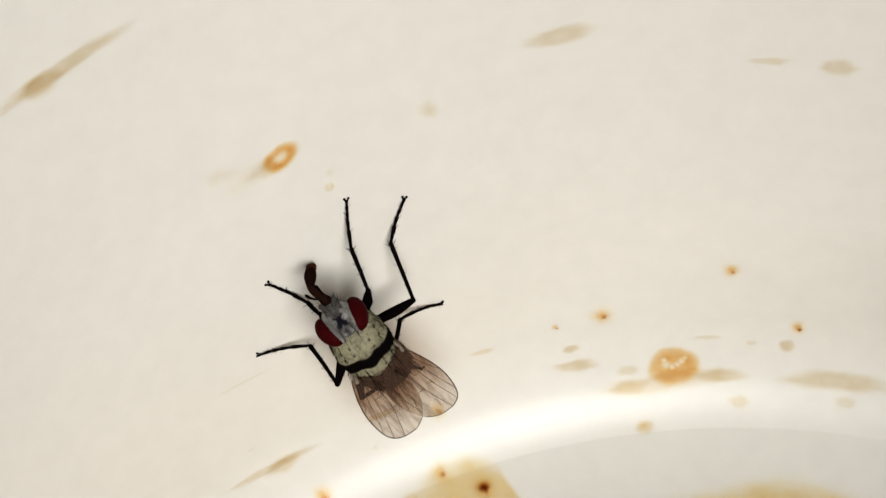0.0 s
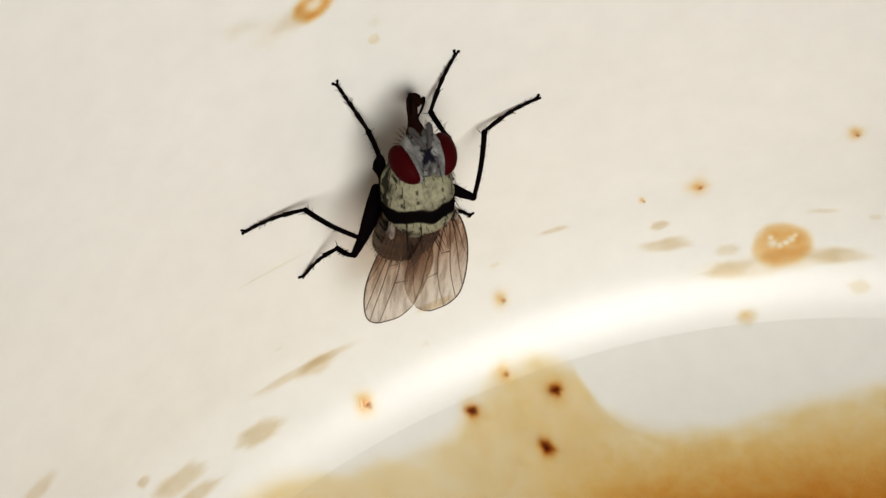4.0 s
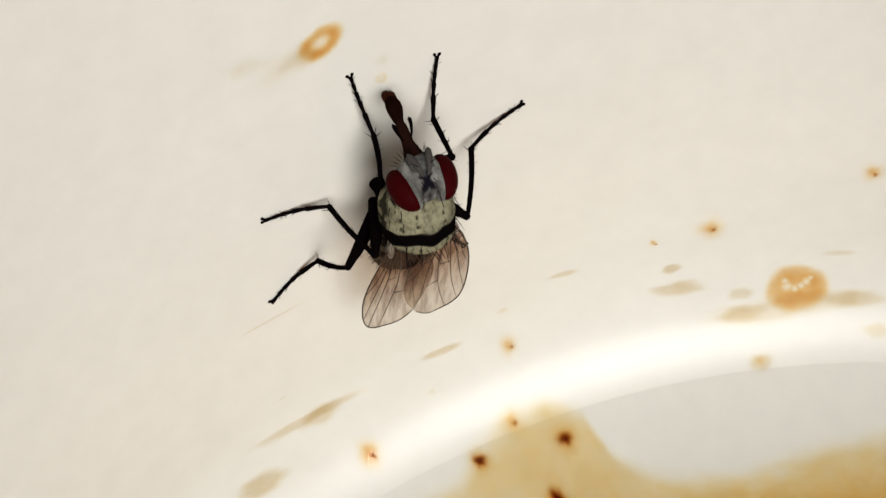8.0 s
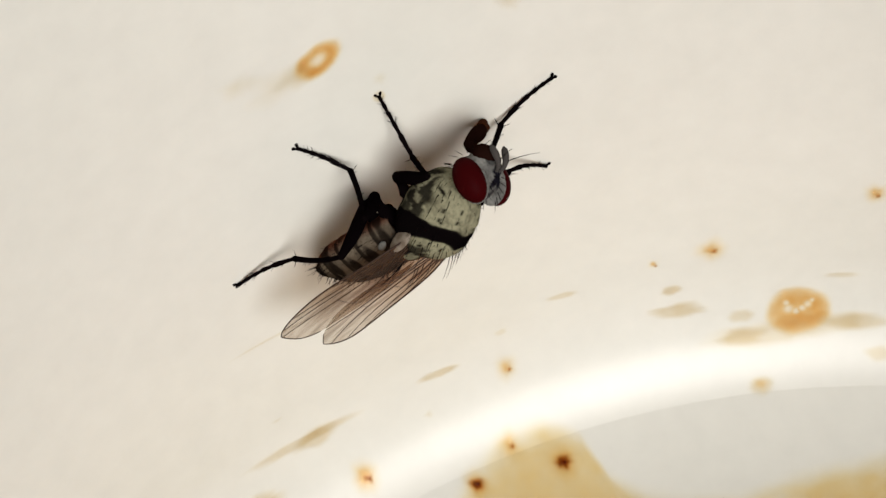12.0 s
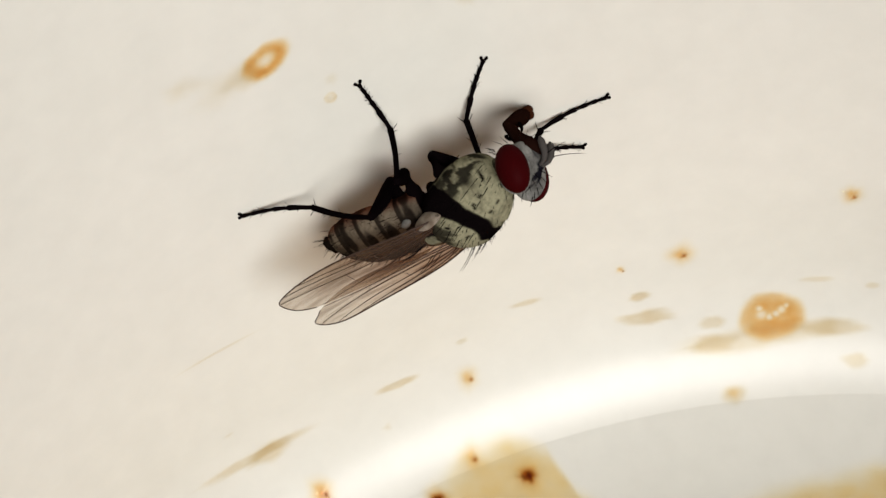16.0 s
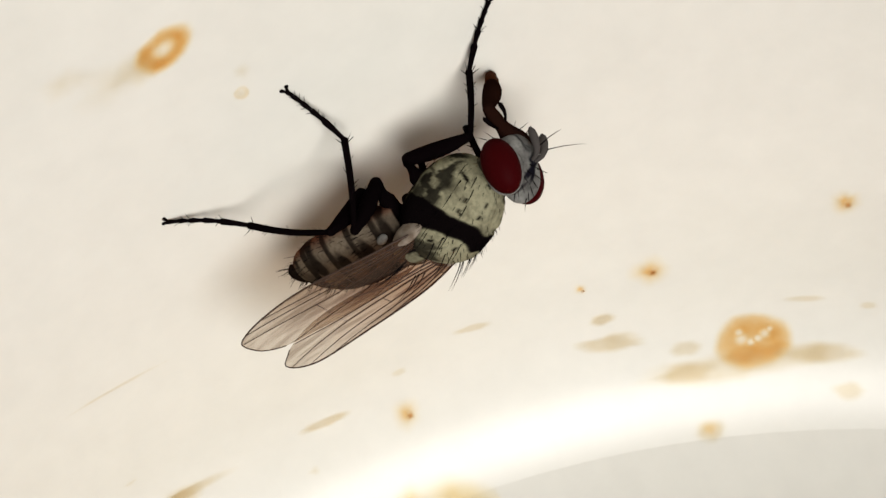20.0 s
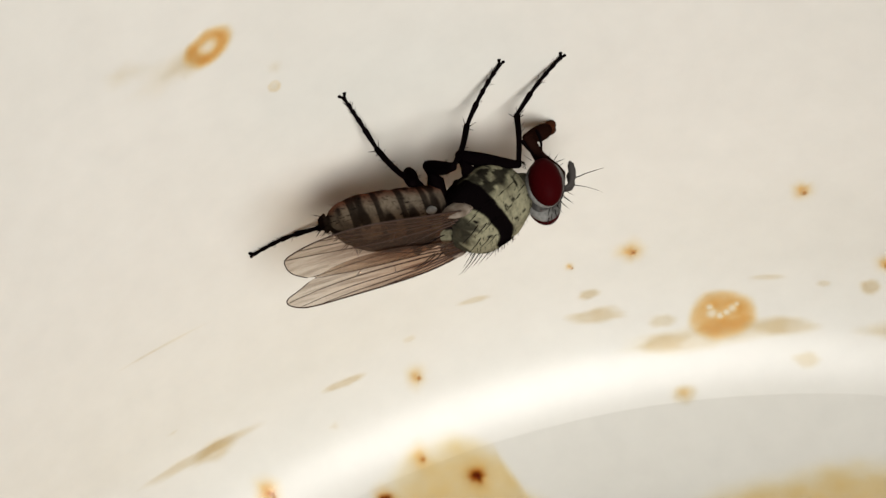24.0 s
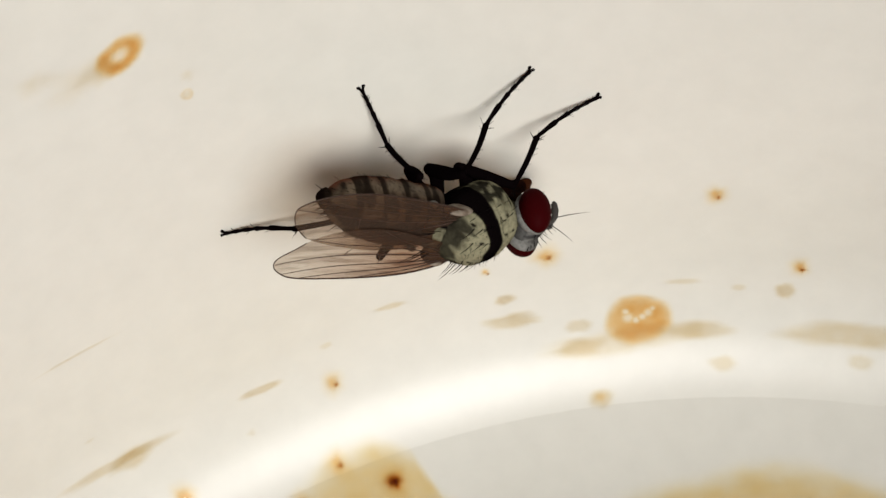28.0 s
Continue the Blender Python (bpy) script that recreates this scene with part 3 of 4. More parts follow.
body_part("neck", lambda a, h: Vector((0.5 * math.sin(a) * max(0.0, 1 - (2 * h - 1) ** 4) ** 0.5, 0.75 + 1.0 * h, 1.95 + 0.12 * h + 0.55 * math.cos(a) * max(0.0, 1 - (2 * h - 1) ** 4) ** 0.5)), THORAX, fly, "short dark neck", 28, 16,
          lambda v: 0.75 + 0.25 * noise.noise(v * 5))


def eye_shape(sign):
    tilt = Matrix.Rotation(radians(-14 * sign), 3, "Z") @ Matrix.Rotation(radians(12), 3, "X") @ Matrix.Rotation(radians(sign * -10), 3, "Y")

    def fn(a, h):
        y = 2 * h - 1
        e = max(0.0, 1 - y * y) ** 0.5
        q = Vector((0.48 * e * math.sin(a), 0.5 * y, 0.745 * e * math.cos(a)))
        q.x *= 1.0 if q.x * sign > 0 else 0.8
        return HEAD + Vector((sign * 0.62, -0.04, 0.14)) + tilt @ q
    return fn


for sign in (-1, 1):
    body_part("eye", eye_shape(sign), EYE, head, "dark red compound eye", 40, 28)



def orbit_shape(sign):
    f = eye_shape(sign)
    mid = HEAD + Vector((sign * 0.62, -0.04, 0.14))

    def fn(a, h):
        q = f(a, h) - mid
        return mid + Vector((q.x * (0.5 if q.x * sign > 0 else 0.6) - sign * 0.17, q.y * 1.11 - 0.02, q.z * (1.07 if q.z < 0 else 1.0) - 0.02))
    return fn


for sign in (-1, 1):
    body_part("orbit", orbit_shape(sign), FACE, head, "pale silvery rim round the eye", 40, 28, frons_dark)

for sign in (-1, 1):
    base = HEAD + Vector((sign * 0.07, 0.54, 0.2))
    line = [Vector((0, 0, 0)), Vector((0.03, 0.1, 0.02)), Vector((0.07, 0.24, -0.02)), Vector((0.13, 0.36, -0.16)), Vector((0.19, 0.42, -0.36)), Vector((0.24, 0.45, -0.54)), Vector((0.26, 0.46, -0.62))]
    v, f = tube([base + Vector((sign * q.x, q.y, q.z)) for q in line], [0.04, 0.055, 0.075, 0.1, 0.115, 0.1, 0.045], 12)
    ant = part("antenna", mesh_of("antenna", raised(v), f, ANTENNA), head, "short grey-brown antenna")
    v, f = seta(base + Vector((sign * 0.13, 0.42, -0.12)), (sign * 0.45, 0.85, 0.12), 0.95, 0.016, (sign * 0.1, 0, 0.3))
    part("arista", mesh_of("arista", raised(v), f, SETA), ant, "fine dark antennal bristle")

pieces = []
rng = random.Random(4)
for sign in (-1, 1):
    for k in range(6):
        pieces.append(seta(HEAD + Vector((sign * (0.2 + 0.02 * k), 0.5 - 0.13 * k, 0.35 + 0.09 * k)), (sign * 0.1, 0.5 - 0.25 * k, 0.9), 0.34, 0.014, (-sign * 0.2, 0.2, 0)))
    for k in range(5):
        pieces.append(seta(HEAD + Vector((sign * (0.3 + 0.05 * k), 0.55 - 0.16 * k, -0.62 - 0.04 * k)), (sign * 0.3, 0.7 - 0.3 * k, -0.5), 0.32, 0.012))
    pieces.append(seta(HEAD + Vector((sign * 0.25, 0.5, -0.6)), (-sign * 0.3, 0.9, -0.2), 0.5, 0.018))
    for k in range(14):
        w = rng.uniform(-2.4, 0.4)
        pieces.append(seta(HEAD + Vector((sign * 0.75 * abs(math.cos(w * 0.4)), -0.35, 0.72 * math.sin(w))), (sign * 0.4, -0.6, 0.5 * math.sin(w)), 0.26, 0.010))
v, f = joined(pieces)
part("head_bristles", mesh_of("head_bristles", raised(v), f, SETA), head)

pieces, rear = [], []
for sx in (-0.78, -0.4, 0.4, 0.78):
    for y, l in ((1.02, 0.28), (0.72, 0.34), (0.4, 0.42), (-0.05, 0.5), (-0.35, 0.6), (-0.62, 0.6), (-0.92, 0.75)):
        z = 1.98 + 1.27 * math.sqrt(max(0.03, 1 - (sx / 1.2) ** 2)) * max(0.4, 1 - abs(y / 1.45) ** 2.6) ** 0.5
        pieces.append(seta((sx, y, z - 0.03), (sx * 0.2, -1.0, 0.42), l * 1.1, 0.016, (0, -0.4, -0.3)))
for sign in (-1, 1):
    for y, z, l in ((1.1, 2.3, 0.35), (0.75, 2.5, 0.4), (0.3, 2.55, 0.45), (-0.1, 2.5, 0.5), (-0.5, 2.5, 0.6), (-0.8, 2.55, 0.6), (0.9, 1.5, 0.35), (-0.2, 1.6, 0.35)):
        pieces.append(seta((sign * 1.08 * (1 - 0.25 * (y / 1.4) ** 2), y, z), (sign * 0.4, -0.85, 0.3), l, 0.014, (0, -0.3, -0.1)))
    for y, l in ((-1.55, 0.7), (-1.72, 0.85), (-1.82, 0.9)):
        rear.append(seta((sign * (0.5 - 0.45 * (-1.55 - y)), y, 2.86), (sign * 0.35, -0.9, 0.35), l, 0.018, (0, -0.2, -0.3)))
for k in range(150):
    a, h = rng.uniform(-1.5, 1.5), rng.uniform(0.12, 0.92)
    q = thorax_shape(a, h)
    pieces.append(seta(q, (math.sin(a), -0.9, math.cos(a)), rng.uniform(0.1, 0.2), 0.008))
v, f = joined([([stooped(q) for q in pv], pf) for pv, pf in pieces] + rear)
part("thorax_bristles", mesh_of("thorax_bristles", raised(v), f, SETA), thorax)
pieces = []
for k in range(260):
    a, h = rng.uniform(-2.2, 2.2), rng.uniform(0.03, 0.85)
    q = abdomen_shape(a, h)
    pieces.append(seta(q, (math.sin(a), -1.6, math.cos(a)), rng.uniform(0.1, 0.24) + (0.12 if h < 0.25 else 0), 0.009))
v, f = joined(pieces)
part("abdomen_bristles", mesh_of("abdomen_bristles", raised(v), f, SETA), fly)


# wings
WING_EDGE = [(0.0, 0.0), (0.5, 0.30), (1.2, 0.46), (2.2, 0.58), (3.3, 0.60), (4.3, 0.48), (5.0, 0.26), (5.42, -0.1), (5.5, -0.45), (5.3, -0.9), (4.8, -1.35),
             (4.0, -1.62), (3.0, -1.70), (2.1, -1.58), (1.3, -1.28), (0.7, -0.95), (0.25, -0.5)]
VEINS = [[(0.0, 0.0), (0.5, 0.30), (1.2, 0.46), (2.2, 0.58), (3.3, 0.60), (4.3, 0.48), (5.0, 0.26), (5.42, -0.1), (5.5, -0.45), (5.3, -0.9), (4.8, -1.35)],
         [(0.2, 0.05), (1.2, 0.26), (2.2, 0.40), (3.0, 0.59)], [(0.5, 0.05), (1.8, 0.16), (3.2, 0.26), (4.6, 0.38)],
         [(0.8, -0.02), (2.0, -0.04), (3.6, -0.02), (5.2, 0.12)], [(0.3, -0.1), (1.5, -0.34), (2.9, -0.48), (4.2, -0.44), (5.45, -0.3)],
         [(0.3, -0.15), (1.3, -0.56), (2.4, -0.92), (3.4, -1.1), (4.6, -1.42)], [(0.3, -0.25), (1.0, -0.72), (1.8, -1.15), (2.5, -1.6)],
         [(2.35, -0.04), (2.35, -0.43)], [(3.45, -0.47), (3.3, -1.08)], [(0.9, 0.38), (0.95, 0.2)]]


def wing_height(x, y):
    return 0.06 * math.sin(y * 4.0) * min(1, x / 1.5) + 0.05 * math.sin(x * 1.1) - 0.03 * y * y


def catmull(points, per=6):
    pts = [Vector((*q, 0)) for q in points]
    res = []
    for i in range(len(pts) - 1):
        a, b, c, d = pts[max(i - 1, 0)], pts[i], pts[i + 1], pts[min(i + 2, len(pts) - 1)]
        for k in range(per):
            t = k / per
            res.append(0.5 * ((2 * b) + (c - a) * t + (2 * a - 5 * b + 4 * c - d) * t * t + (3 * b - a - 3 * c + d) * t ** 3))
    return res + [pts[-1]]


def build_wing(sign):
    """x along the wing, y towards its front edge; membrane and veins."""
    edge = catmull(WING_EDGE + [WING_EDGE[0]], 5)[:-1]
    mid = Vector((2.6, -0.5, 0))
    rings, n = 10, len(edge)
    verts = [Vector((mid.x, mid.y, wing_height(mid.x, mid.y)))]
    for i in range(1, rings + 1):
        for q in edge:
            w = mid + (q - mid) * (i / rings)
            verts.append(Vector((w.x, w.y, wing_height(w.x, w.y))))
    faces = []
    for k in range(n):
        faces.append((0, 1 + k, 1 + (k + 1) % n))
        for i in range(rings - 1):
            a, b = 1 + i * n + k, 1 + i * n + (k + 1) % n
            faces.append((a, a + n, b + n, b))
    vein = []
    for j, line in enumerate(VEINS):
        pts = [Vector((q.x, q.y, wing_height(q.x, q.y))) for q in catmull(line, 4)]
        w = 0.024 if j == 0 else 0.011 if j > 6 else 0.016
        vein.append(tube(pts, [w * (1.4 - 0.8 * i / (len(pts) - 1)) for i in range(len(pts))], 5))

    def place(v):
        # folded back over the abdomen: x runs backwards, the front edge outwards
        q = Vector((v.x * 1.06, v.y * sign, v.z + (0.012 if sign > 0 else 0)))
        q = Matrix.Rotation(radians(-sign * 5), 3, "X") @ q
        q = Matrix.Rotation(radians(2.6), 3, "Y") @ q
        q = Matrix.Rotation(-radians(90) + sign * radians(6), 3, "Z") @ q
        return Vector((q.x, q.y, q.z)) + Vector((sign * 0.85, -0.5, 2.72 + 0.05 * sign))
    wing = part("wing", mesh_of("wing", raised([place(q) for q in verts]), faces, WING), fly, "clear smoky wing with dark veins")
    for vv, vf in vein:
        part("vein", mesh_of("vein", raised([place(q) for q in vv]), vf, VEIN), wing)


for sign in (-1, 1):
    build_wing(sign)
    # the pale flaps under the wing's base
    for at, size, lean, label in (((1.02, -1.0, 2.5), (0.13, 0.5, 0.36), 25, "pale brown flap at the wing base"), ((0.98, -1.7, 2.2), (0.08, 0.17, 0.15), 10, "small whitish flap below the wing")):
        turn = Matrix.Rotation(radians(sign * lean), 3, "Y")

        def flap(a, h, at=at, size=size, turn=turn):
            e = math.sin(math.pi * h) ** 0.6
            return Vector((sign * at[0], at[1], at[2])) + turn @ Vector((size[0] * e * math.sin(a), size[1] * (2 * h - 1), size[2] * e * math.cos(a)))
        body_part("wing_flap", flap, FLAP if size[1] > 0.3 else FACE, fly, label, 20, 14, lambda v: 0.0)

# ---- legs ----
# name: hip, femur, tibia, tarsus
LEGS = {"LF": ((-0.8, -0.2, 1.5), 1.8, 1.78, 2.2), "RF": ((0.8, -0.2, 1.5), 1.8, 1.78, 2.2), "LM": ((-0.8, -1.2, 1.5), 1.9, 2.5, 2.1), "RM": ((0.8, -1.2, 1.5), 1.9, 2.5, 2.1),
        "LH": ((-0.62, -1.75, 1.4), 2.35, 2.85, 2.1), "RH": ((0.62, -1.75, 1.4), 2.35, 2.85, 2.1)}


def segment_mesh(kind, length, seed):
    r = random.Random(seed)
    n = 9
    pts = [Vector((0, length * i / (n - 1), 0.03 * length * math.sin(math.pi * i / (n - 1)))) for i in range(n)]
    if kind == "femur":
        rad = [0.12 + 0.1 * math.sin(math.pi * min(1, 0.12 + i / (n - 1) * 0.95)) ** 0.8 for i in range(n)]
    elif kind == "tibia":
        rad = [0.075 + 0.022 * i / (n - 1) for i in range(n)]
    else:
        rad, pts = [], []
        for k in range(5):
            a, b = (0, 0.36, 0.56, 0.72, 0.86)[k], (0.36, 0.56, 0.72, 0.86, 1.0)[k]
            for t, q in ((0.04, 0.045), (0.5, 0.054), (0.93, 0.068)):
                y = length * (a + (b - a) * t)
                pts.append(Vector((0, y, -0.12 * math.sin(math.pi * y / length))))
                rad.append(q * (1.35 - 0.45 * a))
    pieces = [tube(pts, rad, 9)]
    if kind == "tarsus":
        for sx in (-1, 1):
            pieces.append(seta((sx * 0.04, length * 0.99, 0), (sx * 0.5, 0.8, -0.3), 0.17, 0.02, (0, 0, -0.5)))
            pieces.append(tube([(sx * 0.04, length, -0.02), (sx * 0.09, length + 0.09, -0.04)], [0.03, 0.06], 6))
    count = {"femur": 16, "tibia": 14, "tarsus": 22}[kind]
    for k in range(count):
        t = r.uniform(0.08, 0.95)
        a = r.uniform(0, 2 * math.pi)
        i = min(int(t * (len(rad) - 1)), len(rad) - 1)
        q = Vector((math.cos(a) * rad[i] * 0.8, pts[i].y, pts[i].z + math.sin(a) * rad[i] * 0.8))
        pieces.append(seta(q, (math.cos(a), 0.9, math.sin(a)), r.uniform(0.09, 0.2), 0.010))
    if kind == "tibia":
        for a in (0.3, 1.5, 2.6, 4.4):
            pieces.append(seta((0.09 * math.cos(a), length * 0.97, 0.09 * math.sin(a)), (math.cos(a), 1.0, math.sin(a)), 0.26, 0.016))
        for t, a in ((0.45, 0.4), (0.62, 2.8), (0.75, 1.2)):
            pieces.append(seta((0.08 * math.cos(a), length * t, 0.08 * math.sin(a)), (math.cos(a), 1.0, math.sin(a)), 0.2, 0.014))
    v, f = joined(pieces)
    return mesh_of(kind, mm(v), f, BLACK)


leg_parts = {}
for i, (name, (hip, l1, l2, l3)) in enumerate(LEGS.items()):
    leg_parts[name] = [part(kind, segment_mesh(kind, l, 10 * i + j), fly, "black bristly leg " + kind) for j, (kind, l) in enumerate((("femur", l1), ("tibia", l2), ("tarsus", l3)))]
    h = Vector(hip)
    v, f = tube([(h.x * 0.7, h.y + 0.05, 2.45), (h.x * 1.05, h.y + 0.05, 2.1), h + Vector((0, 0, 0.1)), h + Vector((0, 0, -0.06))], [0.2, 0.22, 0.15, 0.08], 12)
    part("coxa", mesh_of("coxa", mm(v), f, BLACK), fly)

# proboscis: rostrum and haustellum with the spongy labella
ROSTRUM, HAUSTELLUM, MOUTH_BASE = 1.15, 2.15, Vector((0, 2.3, 2.45))
v, f = tube([(0, -0.35, 0), (0, 0.0, 0), (0, 0.25, 0.02), (0, 0.5, 0.0), (0, 0.7, 0.03), (0, 0.9, 0.04), (0, 1.06, 0.02), (0, 1.15, 0)], [0.4, 0.34, 0.25, 0.185, 0.175, 0.18, 0.17, 0.13], 14)
rostrum = part("rostrum", mesh_of("rostrum", mm(v), f, MOUTH), fly, "brown base of the proboscis")
for sx in (-1, 1):
    w, g = tube([(sx * 0.14, 0.62, 0.12), (sx * 0.2, 0.8, 0.26), (sx * 0.25, 1.0, 0.36), (sx * 0.27, 1.2, 0.38), (sx * 0.27, 1.26, 0.37)], [0.03, 0.04, 0.055, 0.065, 0.02], 7)
    part("palp", mesh_of("palp", mm(w), g, BLACK), rostrum, "small dark palp")
v, f = tube([(0, -0.05, 0), (0, 0.1, 0.01), (0, 0.3, 0.0), (0, 0.55, 0.03), (0, 0.85, 0.05), (0, 1.15, 0.04), (0, 1.4, 0.01), (0, 1.55, 0)], [0.13, 0.15, 0.17, 0.215, 0.25, 0.25, 0.22, 0.18], 14)
haustellum = part("haustellum", mesh_of("haustellum", mm(v), f, MOUTH), fly, "dark brown shaft of the proboscis")
for sx in (-1, 1):
    v, f = tube([(sx * 0.03, 1.45, 0), (sx * 0.05, 1.58, -0.01), (sx * 0.065, 1.8, -0.02), (sx * 0.07, 2.0, -0.03), (sx * 0.07, 2.11, -0.04), (sx * 0.06, 2.15, -0.04)], [0.12, 0.15, 0.16, 0.155, 0.12, 0.05], 12)
    part("labellum", mesh_of("labellum", mm(v), f, LABELLUM), haustellum, "reddish-brown spongy lip")

# ---- how the fly moves: seconds, degrees round the bowl, millimetres up its side, heading, lift of the head, roll ----
BODY_A = [(0, -23.11, 12.98, -17.0, -0.6, 0.5), (1, -22.8, 12.55, -4.5, -4.8, -2.0), (2, -22.88, 14.15, -0.8, 3.9, 0.7), (3, -22.18, 14.02, 10.9, 1.4, 0.3), (3.5, -22.27, 14.37, 10.8, 1.7, 0.3)]
BODY_B = [(5.5, -21.97, 15.74, 12.6, 9.1, 0.5), (6, -22.52, 15.78, 5.6, 8.4, 0.5), (6.5, -22.72, 15.94, 3.7, 10.3, 0.9), (7, -22.88, 15.89, 2.7, 11.1, 1.2), (7.5, -22.13, 15.94, 8.1, 10.9, 1.1), (8, -22.43, 16.45, 7.4, 10.7, 1.0), (8.5, -23.29, 16.61, 1.4, 10.2, 0.6), (9, -23.66, 16.81, -1.6, 10.7, 0.2), (9.5, -23.84, 16.6, -1.8, 11.8, 2.9), (10, -22.57, 16.79, 21.0, 12.8, 5.5), (10.5, -22.41, 17.06, 23.1, 11.0, 5.6), (11, -21.95, 17.24, 30.1, 11.2, 5.8), (11.5, -21.84, 17.28, 36.6, 9.9, 8.7), (12, -21.29, 16.87, 51.1, 6.5, 11.6), (12.5, -21.18, 16.57, 54.2, 6.8, 11.6)]
BODY_C = [(14.5, -17.95, 16.99, 53.4, 8.1, 11.3), (15, -17.72, 16.8, 54.5, 5.3, 11.2), (16, -17.23, 16.44, 62.6, 5.3, 11.3), (17, -17.07, 16.34, 71.7, 3.5, 10.4), (17.5, -17.16, 16.21, 70.0, 2.5, 10.6), (18, -16.42, 16.53, 65.3, 2.4, 10.7), (19, -15.75, 16.77, 64.1, -1.4, 10.7), (20, -15.52, 15.79, 60.8, -0.2, 10.6), (20.5, -15.65, 15.98, 61.7, 2.8, 10.4)]
BODY_D = [(22.5, -14.53, 14.57, 76.0, 1.1, 10.2), (23, -14.28, 13.9, 83.9, -4.7, 10.1), (23.5, -14.38, 14.63, 93.8, -5.7, 10.1), (24, -14.23, 14.64, 93.6, -5.5, 9.9), (24.5, -13.37, 14.43, 93.4, -6.0, 10.6), (25, -13.23, 13.81, 97.3, -7.4, 11.1), (25.5, -12.87, 14.16, 99.7, -6.0, 9.6), (26, -12.43, 13.56, 108.6, -5.7, 6.6), (26.5, -11.81, 13.96, 106.4, -6.5, 7.5), (27, -11.28, 14.23, 104.2, -5.3, 8.3), (27.5, -11.23, 13.87, 108.2, -6.9, 4.7), (28, -10.62, 13.12, 115.2, -7.4, 1.1)]
FOOT_LF = [(0, -26.93, 15.2), (1, -26.47, 17.11), (2, -25.49, 18.04), (3, -24.05, 17.69), (5.5, -24.12, 17.43), (6, -24.24, 17.73), (6.5, -24.12, 17.53), (7, -24.23, 17.67), (8, -23.11, 19.6), (9, -25.56, 19.19), (9.5, -25.49, 19.03), (10, -21.42, 19.98), (11, -21.49, 19.56), (12, -21.67, 19.02), (12.5, -18.26, 19.06), (14.5, -14.38, 18.15), (15, -14.34, 18.26), (16, -14.45, 18.27), (17, -14.66, 18.13), (18, -11.52, 19.31), (20.5, -9.56, 16.81), (22.5, -8.12, 16.65), (23, -8.6, 17.02), (23.5, -8.59, 16.56), (24, -8.41, 16.6), (25, -9.24, 16.13), (25.5, -9.26, 15.9), (26, -5.03, 14.47), (27, -5.19, 14.44), (27.5, -2.3, 14.3), (28, -2.66, 14.2)]
FOOT_RF = [(0, -20.84, 17.89), (1, -17.6, 16.99), (2, -17.47, 16.94), (3, -17.77, 16.91), (5.5, -15.04, 17.41), (6, -15.17, 17.43), (6.5, -18.64, 19.12), (7, -18.51, 19.1), (8, -18.8, 18.99), (9, -18.85, 18.73), (9.5, -18.89, 18.53), (10, -18.95, 18.62), (11, -15.04, 18.71), (12, -13.21, 17.21), (12.5, -12.53, 15.6), (14.5, -9.79, 16.18), (15, -9.85, 16.23), (16, -8.89, 15.25), (17, -9.06, 15.18), (18, -9.14, 15.26)]
FOOT_RM = [(0, -17.33, 16.84), (1, -17.08, 15.16), (2, -15.81, 15.57), (3, -13.95, 13.47), (5.5, -14.04, 15.54), (6, -14.32, 15.74), (6.5, -14.79, 15.44), (7, -14.68, 15.6), (8, -15.08, 15.48), (9, -15.41, 15.43), (9.5, -15.47, 15.32), (10, -15.73, 15.4), (11, -16.1, 15.32), (12, -14.04, 13.11), (12.5, -14.33, 13.05), (14.5, -11.62, 13.59), (15, -10.23, 13.19)]
FOOT_LM = [(0, -28.9, 11.55), (1, -28.63, 11.49), (2, -31.26, 13.07), (3, -30.95, 13.1), (5.5, -29.48, 15.35), (6, -29.64, 15.41), (6.5, -29.37, 15.2), (7, -29.46, 15.34), (8, -29.18, 15.22), (9, -30.15, 16.55), (9.5, -30.08, 16.54), (10, -29.63, 16.36), (11, -27.25, 18.81), (12, -26.12, 18.38), (12.5, -25.62, 18.2), (14.5, -24.69, 17.42), (15, -20.36, 19.36), (16, -20.27, 19.05), (17, -20.18, 18.87), (18, -19.96, 18.43), (20.5, -17.83, 17.17), (22.5, -10.73, 17.16), (23, -10.84, 17.34), (23.5, -12.01, 16.87), (24, -11.27, 16.89), (25, -10.29, 17.03), (25.5, -10.35, 16.77), (26, -10.36, 16.89), (27, -10.42, 16.95), (27.5, -10.56, 16.76), (28, -5.81, 15.82)]
FOOT_LH = [(0, -18.47, 6.34), (1, -21.94, 5.76), (2, -28.85, 9.2), (3, -28.79, 9.3), (5.5, -28.96, 10.26), (6, -29.17, 10.28), (6.5, -29.03, 10.19), (7, -29.03, 10.22), (8, -30.12, 11.31), (9, -30.04, 11.73), (9.5, -30.05, 11.64), (10, -29.96, 11.69), (11, -31.49, 13.92), (12, -31.0, 13.82), (12.5, -30.83, 13.77), (14.5, -27.77, 15.87), (15, -27.55, 15.88), (16, -27.13, 15.81), (17, -26.9, 15.86), (18, -25.99, 15.66), (20.5, -23.85, 15.18), (22.5, -20.55, 17.46), (23, -20.4, 17.73), (23.5, -18.86, 17.87), (24, -18.71, 17.47), (25, -17.62, 17.5), (25.5, -17.58, 17.1), (26, -14.21, 17.99), (27, -14.2, 17.77), (27.5, -14.15, 17.41), (28, -13.77, 16.66)]
